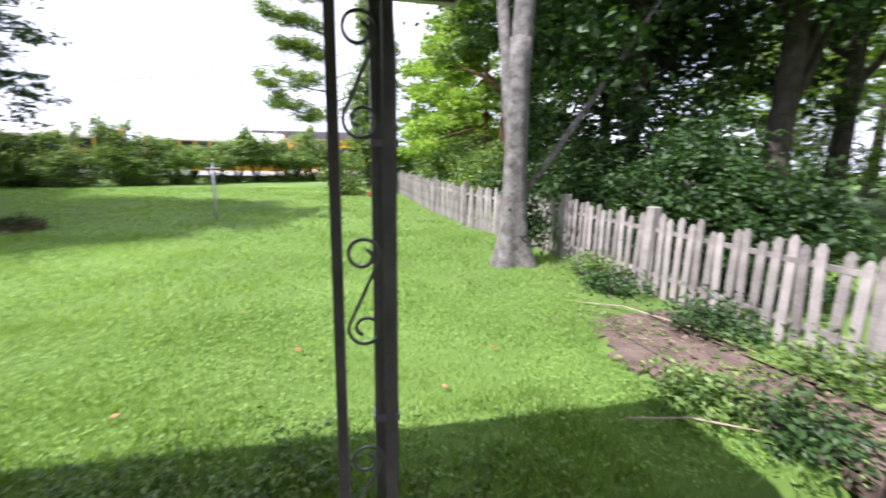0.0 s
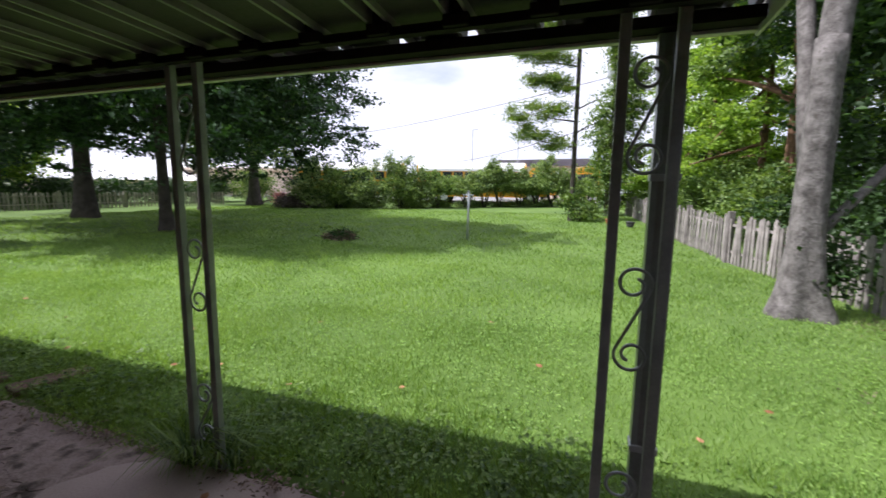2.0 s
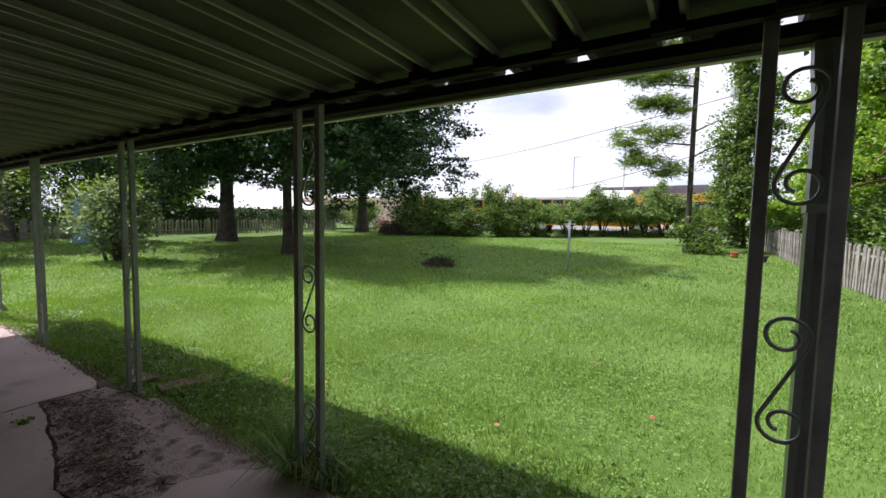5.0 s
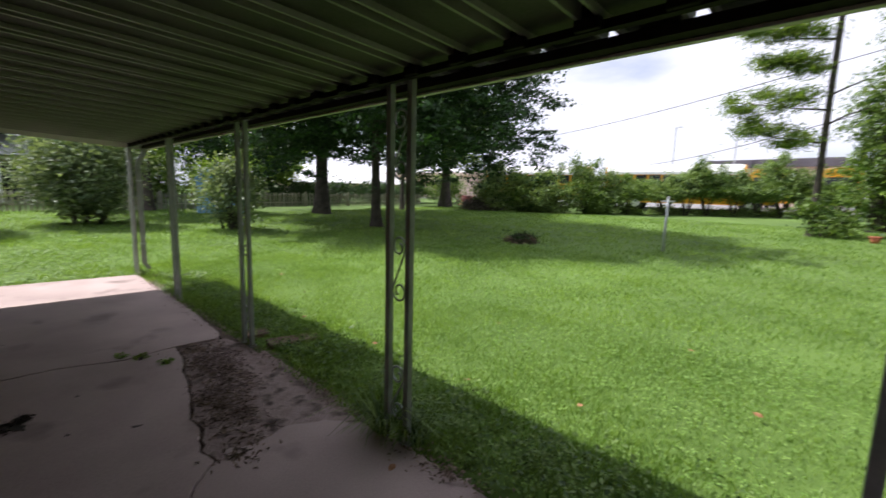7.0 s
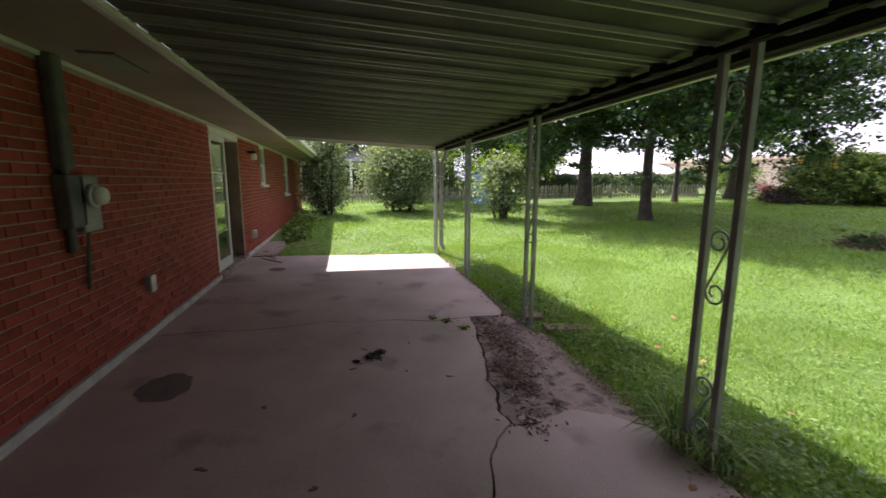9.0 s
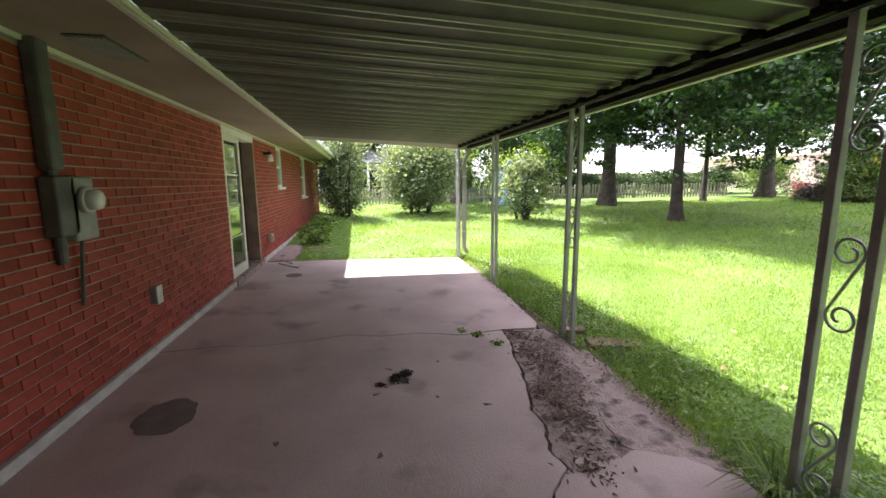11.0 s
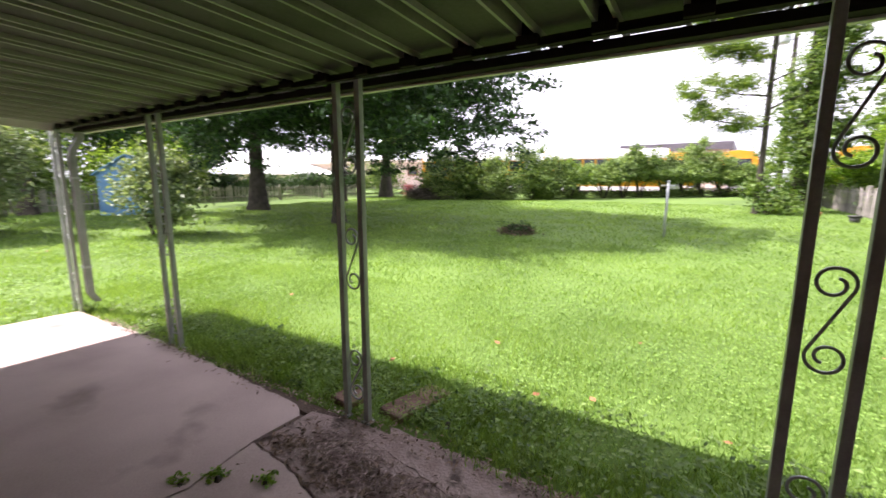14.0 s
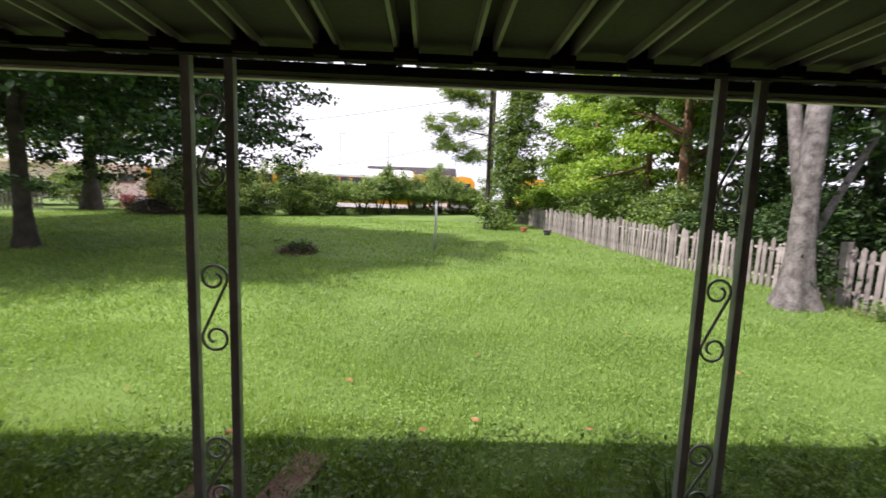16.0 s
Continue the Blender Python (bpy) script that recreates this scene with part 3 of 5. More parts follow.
rv = [roof_bm.verts.new(p) for p in ((WALL_X1 - 0.6, -0.9, 2.30), (WALL_X0 + 0.6, -0.9, 2.30), (WALL_X0 + 0.6, -5.4, 3.6), (WALL_X1 - 0.6, -5.4, 3.6), (WALL_X0 + 0.6, -9.9, 2.30), (WALL_X1 - 0.6, -9.9, 2.30))]
roof_bm.faces.new((rv[0], rv[1], rv[2], rv[3]))
roof_bm.faces.new((rv[3], rv[2], rv[4], rv[5]))
roof_bm.faces.new((rv[0], rv[3], rv[5]))
roof_bm.faces.new((rv[1], rv[4], rv[2]))
solid("house_roof", roof_bm, SHINGLE, "low grey shingled roof of the house", "roof", kind="structure")
for x in (-3.75, -11.9):
    vent = thing("soffit_vent", "dark rectangular vent grille in the soffit", "vent", (x, -1.38, 2.14), "soffit vents")
    part("grille", box(-0.24, 0.24, -0.1, 0.1, -0.008, 0.0), CONDUIT, vent)
    for i in range(7):
        part("slat", box(-0.22, 0.22, -0.085 + 0.026 * i, -0.075 + 0.026 * i, -0.014, -0.008), METER_BODY, vent)

# sliding door, its near leaf in place, the far half open
door = thing("door_1", "white-framed glass patio door standing half open", "door", (-6.84, WALL_Y, 0), kind="structure")
part("header", box(-1.64, 0, -0.16, -0.004, 2.02, 2.14, 0.005), WHITE, door, "cream header board")
part("jamb", box(-0.05, 0, -0.16, -0.006, 0.07, 2.02, 0.004), WHITE, door)
part("jamb", box(-1.64, -1.56, -0.18, 0.002, 0.07, 2.02, 0.006), JAMB, door, "worn brown door jamb")
part("threshold", box(-1.64, 0, -0.18, 0.06, -0.02, 0.075, 0.006), CONCRETE_OLD, door)
leaf = part("sliding_leaf", box(-0.83, -0.74, -0.065, -0.015, 0.08, 2.02, 0.006), WHITE, door)
part("stile", box(-0.13, -0.05, -0.065, -0.015, 0.08, 2.02, 0.006), WHITE, leaf)
part("bottom_rail", box(-0.74, -0.13, -0.065, -0.015, 0.08, 0.22, 0.006), WHITE, leaf)
part("top_rail", box(-0.74, -0.13, -0.065, -0.015, 1.94, 2.02, 0.006), WHITE, leaf)
for z in (0.62, 1.05, 1.48):
    part("glazing_bar", box(-0.74, -0.13, -0.048, -0.032, z, z + 0.018), WHITE, leaf)
pane = part("pane", box(-0.75, -0.12, -0.043, -0.037, 0.20, 1.96), GLASS, leaf)
pane.visible_shadow = False


def window(name, x0, x1, z0, z1):
    w, h = x1 - x0, z1 - z0
    ob = thing(name, "white-framed double-hung window in the brick wall", "window", (x0, WALL_Y, z0), kind="structure")
    part("window_sill", box(-0.06, w + 0.06, -0.12, 0.05, -0.05, 0.0, 0.006), WHITE, ob)
    f = part("window_frame", box(0, 0.06, -0.12, -0.02, 0, h, 0.004), WHITE, ob)
    part("stile", box(w - 0.06, w, -0.12, -0.02, 0, h, 0.004), WHITE, f)
    part("head", box(0.06, w - 0.06, -0.12, -0.02, h - 0.07, h, 0.004), WHITE, f)
    part("sill_rail", box(0.06, w - 0.06, -0.12, -0.02, 0.0, 0.05, 0.004), WHITE, f)
    part("meeting_rail", box(0.06, w - 0.06, -0.10, -0.03, h * 0.47, h * 0.47 + 0.045, 0.004), WHITE, f)
    for a, b in ((0.05, h * 0.47), (h * 0.47 + 0.045, h - 0.07)):
        p = part("pane", box(0.06, w - 0.06, -0.068, -0.062, a, b), GLASS, ob)
        p.visible_shadow = False
    part("blind", box(0.06, w - 0.06, -0.145, -0.135, 0.3 * h, h), TRIM, ob, "pale roller blind half down")
    return ob


window("window_1", *OPENINGS[1])
window("window_2", *OPENINGS[2])

# fittings on the wall
meter = thing("electric_meter", "grey electric meter with a round glass dial on the brick wall", "electric meter", (-3.78, WALL_Y, 1.26))
part("box", box(-0.11, 0.11, 0, 0.09, -0.22, 0.16, 0.012), METER_BODY, meter)
socket_ring = lathe([(0.078, 0), (0.08, 0.03), (0.07, 0.035)], 24)
bmesh.ops.transform(socket_ring, matrix=pose(0, 0.09, 0.02, -90), verts=socket_ring.verts)
part("ring", socket_ring, GALVANISED, meter, smooth=True)
dome = lathe([(0.062, 0), (0.062, 0.04), (0.052, 0.058), (0.02, 0.064)], 24)
bmesh.ops.transform(dome, matrix=pose(0, 0.12, 0.02, -90), verts=dome.verts)
part("dial", dome, DIAL, meter, "pale round dial", smooth=True)
part("tail", sweep([(0.0, 0.05, -0.22), (0.0, 0.03, -0.4), (0.02, 0.02, -0.62)], 0.012), CONDUIT, meter)
mast = thing("service_conduit", "thick dark grey service conduit running up the bricks", "conduit", (-3.62, WALL_Y, 0))
part("pipe", box(-0.055, 0.055, 0.0, 0.085, 1.45, 2.14, 0.02), CONDUIT, mast)
part("pipe", sweep([(0, 0.04, 1.5), (0.0, 0.035, 1.2), (0, 0.03, 0.92)], 0.028, 10), CONDUIT, mast)
part("disconnect_box", box(-0.1, 0.07, 0.0, 0.09, 1.08, 1.42, 0.012), CONDUIT, mast)
outlet = thing("outlet_box", "small grey weatherproof outlet box low on the bricks", "outlet", (-4.64, WALL_Y, 0.47))
part("box", box(-0.045, 0.045, 0, 0.05, -0.07, 0.07, 0.008), METER_BODY, outlet)
part("cover", box(-0.05, 0.05, 0.05, 0.062, -0.075, 0.075, 0.006), GALVANISED, outlet)
tap_vent = thing("dryer_vent", "pale square vent hood low on the brick wall", "vent", (-9.11, WALL_Y, 0.36))
part("hood", box(-0.08, 0.08, 0, 0.08, -0.07, 0.08, 0.015), TRIM, tap_vent)
part("flap", box(-0.065, 0.065, 0.08, 0.088, -0.06, 0.05), METER_BODY, tap_vent)
lamp = thing("wall_lamp", "dark wall lamp with a white glass shade, unlit", "lamp", (-9.19, WALL_Y, 1.84))
part("bracket", box(-0.05, 0.05, 0, 0.14, 0.04, 0.09, 0.01), BLACK, lamp)
part("shade", lathe([(0.03, 0.05), (0.06, 0.02), (0.065, -0.07), (0.05, -0.08)]), WHITE, lamp, smooth=True).location = (0, 0.1, 0)

# ---- patio roof ----
ROOF_X0, ROOF_X1, ROOF_Y0, ROOF_Y1 = -8.62, 0.14, -0.955, 2.0
Z_HOUSE, Z_FRONT = 2.165, 2.035
roof = thing("patio_roof", "corrugated off-white aluminium patio roof on a beam and posts", "patio roof")


def pan(width):
    """One roof pan: flat, with a doubled rib along its edge, sloping from the house to the front."""
    prof = [(0, 0), (0.183, 0), (0.190, -0.021), (0.204, -0.021), (0.211, 0.042), (0.259, 0.042), (0.266, -0.021), (0.280, -0.021), (0.287, 0), (width, 0)]
    bm = bmesh.new()
    ends = []
    for y, z in ((ROOF_Y0, Z_HOUSE), (ROOF_Y1, Z_FRONT)):
        low = [bm.verts.new((x, y, z + h)) for x, h in prof]
        top = [bm.verts.new((x, y, z + h + 0.003)) for x, h in prof]
        ends.append((low, top))
    (l0, t0), (l1, t1) = ends
    for i in range(len(prof) - 1):
        # Rib faces take the lit copy, the pan flats the shaded one.
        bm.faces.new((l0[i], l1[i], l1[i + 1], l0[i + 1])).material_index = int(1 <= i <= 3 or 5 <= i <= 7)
        bm.faces.new((t0[i], t0[i + 1], t1[i + 1], t1[i]))
        bm.faces.new((l1[i], t1[i], t1[i + 1], l1[i + 1]))
        bm.faces.new((l0[i], l0[i + 1], t0[i + 1], t0[i]))
    me = bm_mesh("pan", bm, ROOF_SHADED)
    me.materials.append(RIB_LIT)
    return me


PITCH = 0.3048
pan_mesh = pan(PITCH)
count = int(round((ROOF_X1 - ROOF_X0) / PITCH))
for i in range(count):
    p = part("pan", pan_mesh, ROOF_SHADED, roof)
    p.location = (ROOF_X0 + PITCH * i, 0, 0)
ROOF_X1 = ROOF_X0 + PITCH * count
part("beam", box(ROOF_X0 + 0.02, ROOF_X1 - 0.02, 1.772, 1.796, 1.986, 2.018, 0.003), BEAM_SHADE, roof, "painted aluminium beam, coloured near-black for shade")
part("flange", box(ROOF_X0 + 0.02, ROOF_X1 - 0.02, 1.758, 1.796, 1.979, 1.985), BEAM_SHADE, roof)
# Gutter's inner faces coloured near-black to stand for shade; outer face keeps the trim.
gutter = part("gutter", box(ROOF_X0, ROOF_X1, 1.945, 1.951, 1.975, 2.016), BEAM_SHADE, roof, "box gutter with a pale lower lip")
part("gutter_floor", box(ROOF_X0, ROOF_X1, 1.951, 2.044, 1.975, 1.981), BEAM_SHADE, gutter)
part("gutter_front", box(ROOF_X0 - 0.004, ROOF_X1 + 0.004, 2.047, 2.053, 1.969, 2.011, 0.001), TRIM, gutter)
part("gutter_shade_lining", box(ROOF_X0, ROOF_X1, 2.042, 2.046, 1.981, 2.010), BEAM_SHADE, gutter, "inner face of the gutter, coloured dark for shade")
# Dark blocks added to cut sky gaps into glints and darken rib ends.
glint_block_mesh = bm_mesh("closure", box(0.0, 0.135, 1.985, 1.995, 1.99, 2.033), BEAM_SHADE)
plug_mesh = bm_mesh("rib_plug", box(0.208, 0.262, 1.752, 1.772, 2.0, 2.083, 0.003), BEAM_SHADE)
clip_mesh = bm_mesh("clip", box(0.188, 0.282, 1.735, 1.774, 1.982, 2.024, 0.004), BEAM_SHADE)
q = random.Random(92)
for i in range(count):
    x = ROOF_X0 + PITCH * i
    part("closure", glint_block_mesh, BEAM_SHADE, roof).location = (x + q.uniform(-0.01, 0.05), 0, q.uniform(-0.006, 0.004))
    part("rib_plug", plug_mesh, BEAM_SHADE, roof).location = (x, 0, 0)
    part("clip", clip_mesh, BEAM_SHADE, roof).location = (x, 0, 0)
part("lip", box(ROOF_X0 - 0.004, ROOF_X1 + 0.004, 2.02, 2.056, 1.961, 1.976, 0.003), TRIM, gutter, "pale lower lip")
for x in (ROOF_X0 - 0.012, ROOF_X1 + 0.002):
    bm = bmesh.new()
    q0, q1 = ((x, ROOF_Y0, Z_HOUSE - 0.05), (x, ROOF_Y0, Z_HOUSE + 0.07)), ((x, 2.05, Z_FRONT - 0.085), (x, 2.05, Z_FRONT + 0.06))
    vs = [[bm.verts.new((px + d, py, pz)) for px, py, pz in q0 + q1] for d in (0, 0.01)]
    for v in vs:
        bm.faces.new((v[0], v[2], v[3], v[1]))
    for a, b in ((0, 1), (1, 3), (3, 2), (2, 0)):
        bm.faces.new((vs[0][a], vs[0][b], vs[1][b], vs[1][a]))
    part("end_fascia", bm, TRIM, roof, "pale end trim")


# ---- posts ----
def scroll(half):
    """An S-shaped bar of two spirals joined by a slanting stretch, centred on its middle."""
    r = 0.054
    pts = []
    for i in range(27):
        t = i / 26
        a = radians(430 - 450 * t)
        q = 0.020 + (r - 0.020) * min(1, t * 1.5)
        pts.append((q * math.cos(a), 0, half - r + q * math.sin(a)))
    low = [(-x, 0, -z) for x, _, z in pts][::-1]
    return sweep(pts + low, 0.0062, 6)


post_group = "posts of the patio roof"
post = thing("patio_post", "pale grey wrought post of two square tubes with scrolls", "post", (0, 0, 0), post_group)
for x in (-0.085, 0.085):
    part("tube", box(x - 0.018, x + 0.018, -0.018, 0.018, -0.02, 2.066, 0.003), POST_PAINT, post)
for z, h in ((0.285, 0.160), (1.025, 0.182), (1.715, 0.185)):
    s = part("scroll", scroll(h), IRON, post, smooth=True)
    s.location = (0, 0, z)
for x, z in ((-0.085, 0), (0.085, 0)):
    part("foot_plate", box(x - 0.03, x + 0.03, -0.03, 0.03, -0.008, 0.004), POST_PAINT, post)
POST_Y = 1.815
for x in (-2.135, -4.29, -6.505):
    copy_thing(post, pose(x, POST_Y, fall(POST_Y)))
corner = copy_thing(post, pose(-8.62, 1.78, fall(1.78)))
tagged(corner, "pale grey scrollwork post at the sunny patio corner")
post.matrix_basis = pose(-0.12, POST_Y, fall(POST_Y))
tagged(post, "grey scrollwork post beside a metal downspout at the roof corner")


def downspout(x, y, turn):
    ob = thing("downspout", "ribbed white metal downspout strapped beside the corner post", "downspout", (x, y, 0), "downspouts")
    bm = bmesh.new()
    n, w, d = 5, 0.085, 0.06
    ring = []
    for k in range(n):
        u = -w / 2 + w * k / (n - 1)
        ring.append((u, -d / 2 + (0.006 if k % 2 else 0)))
    ring += [(w / 2, d / 2)] + [(w / 2 - w * k / (n - 1), d / 2 - (0.006 if k % 2 else 0)) for k in range(1, n)]
    rows = [(0.0, 0.05, 0.0), (0.0, 0.16, 0.0), (0.0, 1.70, 0.0), (0.0, 1.78, 0.02), (0.0, 1.88, 0.08), (0.0, 1.965, 0.10)]
    rows[0] = (0.0, 0.05, 0.06)
    levels = [[bm.verts.new((a, b + off, z)) for a, b in ring] for _, z, off in rows]
    for a, b in zip(levels, levels[1:]):
        for k in range(len(ring)):
            bm.faces.new((a[k], a[(k + 1) % len(ring)], b[(k + 1) % len(ring)], b[k]))
    part("pipe", bm, SPOUT_PAINT, ob)
    for z in (0.45, 1.45):
        part("strap", box(-0.048, 0.048, -0.036, 0.036, z, z + 0.025, 0.002), GALVANISED, ob)
    ob.matrix_basis = pose(x, y, 0, 0, 0, turn)
    return ob


downspout(-0.045, 1.90, 0)
downspout(-8.47, 1.86, 0)

# ---- picket fence beside the lawn ----
def picket_mesh(h, w, thick, mat, point=0.05):
    bm = bmesh.new()
    out = [(-w / 2, 0), (w / 2, 0), (w / 2, h - point), (w * 0.12, h), (-w * 0.12, h), (-w / 2, h - point)]
    a = [bm.verts.new((x, -thick / 2, z)) for x, z in out]
    b = [bm.verts.new((x, thick / 2, z)) for x, z in out]
    bm.faces.new(a[::-1])
    bm.faces.new(b)
    for i in range(6):
        j = (i + 1) % 6
        bm.faces.new((a[i], a[j], b[j], b[i]))
    return bm_mesh("picket", bm, mat)


def picket_fence(label, line, meshes, post_mesh, rail_mat, gap, post_every, rails, seed, group=""):
    """Pickets, posts and rails along a line, following the ground."""
    ob = thing("picket_fence", label, "fence", (0, 0, 0), group)
    q = random.Random(seed)
    for (ax, ay), (bx, by) in zip(line, line[1:]):
        length, turn = math.hypot(bx - ax, by - ay), math.degrees(math.atan2(by - ay, bx - ax))
        n = int(length / gap)
        for i in range(n):
            t = (i + 0.5) / n
            x, y = ax + (bx - ax) * t, ay + (by - ay) * t
            p = part("picket", q.choice(meshes), rail_mat, ob)
            p.matrix_local = pose(x, y, float(rise(x, y)) - 0.03 + q.uniform(-0.015, 0.015), q.uniform(-2.5, 2.5), q.uniform(-2.5, 2.5), turn)
        m = max(1, int(round(length / post_every)))
        for i in range(m):
            t = i / m
            x, y = ax + (bx - ax) * t, ay + (by - ay) * t
            p = part("fence_post", post_mesh, rail_mat, ob)
            p.matrix_local = pose(x, y, float(rise(x, y)) - 0.05, q.uniform(-2, 2), q.uniform(-2, 2), turn)
        for h in rails:
            r = part("rail", sweep([(ax, ay, float(rise(ax, ay)) + h), ((ax + bx) / 2, (ay + by) / 2, float(rise((ax + bx) / 2, (ay + by) / 2)) + h), (bx, by, float(rise(bx, by)) + h)], 0.03, 4), rail_mat, ob)
            s, c = math.sin(radians(turn)), math.cos(radians(turn))
            r.location = (-s * -0.035, c * -0.035, 0)
    return ob


pickets = [picket_mesh(h, 0.072, 0.02, FENCE) for h in (0.92, 0.89, 0.95, 0.86)]
fence_post_mesh = bm_mesh("fence_post", box(-0.055, 0.055, -0.055, 0.055, 0, 1.03, 0.01), FENCE)
FENCE_LINE = [(3.6, -4.0), (3.45, 0.2), (3.12, 4.6), (2.95, 6.2), (2.25, 9.6), (2.0, 12.0), (1.75, 18.0), (1.4, 23.5)]
picket_fence("weathered grey wooden picket fence along the lawn", FENCE_LINE, pickets, fence_post_mesh, FENCE, 0.122, 2.3, (0.22, 0.72), 4)

# ---- trees ----
def spread_crown(cx, cy, rx, ry, z0, z1, lobes, seed, low=0.35):
    """Overlapping lobes that make up a broad, uneven crown."""
    q = random.Random(seed)
    out = [((cx, cy, (z0 + z1) / 2 + 0.5), (rx * 0.7, ry * 0.7, (z1 - z0) * 0.42))]
    for i in range(lobes):
        a = 2 * math.pi * i / lobes + q.uniform(-0.3, 0.3)
        d = q.uniform(0.5, 0.72)
        zz = z0 + (z1 - z0) * q.uniform(low * 0.5, 0.6)
        r = q.uniform(0.30, 0.42)
        out.append(((cx + rx * d * math.cos(a), cy + ry * d * math.sin(a), zz), (rx * r, ry * r, (z1 - z0) * 0.20)))
    return out


def low_boughs(reach, z, n, seed):
    """Flat leafy boughs hanging out round the foot of a crown."""
    q = random.Random(seed)
    out = []
    for i in range(n):
        a, d = 2 * math.pi * i / n + q.uniform(-0.25, 0.25), reach * q.uniform(0.55, 1.0)
        out.append(((d * math.cos(a), d * math.sin(a), z + q.uniform(-0.35, 0.5)), (q.uniform(1.2, 1.9), q.uniform(1.2, 1.9), q.uniform(0.35, 0.6))))
    return out


def layered_crown(rad, z0, z1, n, seed):
    """Flat, drooping layers of leaves one above another, with gaps between them."""
    q = random.Random(seed)
    out = []
    for i in range(n):
        t = (i + q.uniform(0, 0.8)) / n
        a, reach = i * 2.4 + q.uniform(-0.3, 0.3), rad * (1.0 - 0.6 * t) * q.uniform(0.6, 1.0)
        w = rad * q.uniform(0.22, 0.36) * (1.1 - 0.4 * t)
        out.append(((reach * math.cos(a), reach * math.sin(a), z0 + (z1 - z0) * t), (w * 1.2, w * 1.2, 0.16 + 0.05 * rad)))
        out.append(((reach * 1.3 * math.cos(a + 0.15), reach * 1.3 * math.sin(a + 0.15), z0 + (z1 - z0) * t - 0.3), (w * 0.7, w * 0.7, 0.16)))
    return out


MAPLE = spread_crown(0.2, 0.6, 5.7, 5.2, 2.3, 12.5, 22, 5, 0.2)
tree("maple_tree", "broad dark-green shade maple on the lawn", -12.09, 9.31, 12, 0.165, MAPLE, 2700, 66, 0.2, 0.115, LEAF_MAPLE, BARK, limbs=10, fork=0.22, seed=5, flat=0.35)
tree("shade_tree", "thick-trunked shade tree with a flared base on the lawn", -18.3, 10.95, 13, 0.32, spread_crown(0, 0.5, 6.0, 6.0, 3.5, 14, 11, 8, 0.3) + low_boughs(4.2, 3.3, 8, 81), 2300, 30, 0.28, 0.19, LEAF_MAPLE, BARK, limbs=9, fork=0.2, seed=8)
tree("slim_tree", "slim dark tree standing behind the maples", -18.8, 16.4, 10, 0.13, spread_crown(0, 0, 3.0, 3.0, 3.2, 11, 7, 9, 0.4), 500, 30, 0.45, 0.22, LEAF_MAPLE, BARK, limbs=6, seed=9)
tree("yard_tree", "old tree with leafy shoots at the lawn's far end", -19.9, 21.2, 10, 0.33, spread_crown(0, 0, 3.6, 3.6, 2.2, 11, 9, 10, 0.2), 700, 30, 0.45, 0.22, LEAF_MID, BARK, limbs=7, fork=0.2, seed=10)

# the large pale tree standing in the fence line
big = thing("sycamore_tree", "large pale-barked tree with a leaning limb by the fence", "tree", (2.03, 6.05, float(rise(2.03, 6.05))))
part("trunk", trunk(3.0, 0.168, 0.135, 2.0, (-0.01, -0.02), 22, seed=3, steps=22, spreading=2.3), BARK_PALE, big, smooth=True)
part("limb", limb((-0.02, -0.045, 2.35), (0.05, 0.0, 8.5), 0.139, 0.11, 0.02, 14, 16, seed=2), BARK_PALE, big, smooth=True)
part("limb", limb((-0.03, 0.0, 1.4), (0.0, 1.7, 8.0), 0.10, 0.06, 0.03, 9, 12, seed=4), BARK_PALE, big, smooth=True)
part("limb", limb((0.10, -0.02, 0.93), (3.3, 0.9, 5.0), 0.055, 0.035, 0.12, 9, 10, seed=6), BARK_PALE, big, "slanting side limb", smooth=True)
BIG_CROWN = [((0.8, 1.6, 8.5), (4.0, 3.6, 3.0)), ((3.6, 0.8, 6.6), (2.4, 2.2, 1.8)), ((1.0, 3.4, 5.8), (2.2, 1.8, 1.8)), ((3.8, -1.2, 4.6), (1.8, 1.6, 1.2))]
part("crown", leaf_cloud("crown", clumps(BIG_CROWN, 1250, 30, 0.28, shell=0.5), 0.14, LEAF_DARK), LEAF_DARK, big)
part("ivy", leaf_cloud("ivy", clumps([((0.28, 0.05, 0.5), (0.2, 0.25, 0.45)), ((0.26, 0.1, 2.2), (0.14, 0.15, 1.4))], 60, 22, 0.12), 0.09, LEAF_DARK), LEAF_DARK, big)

# undergrowth and woods behind the fence
q = random.Random(41)
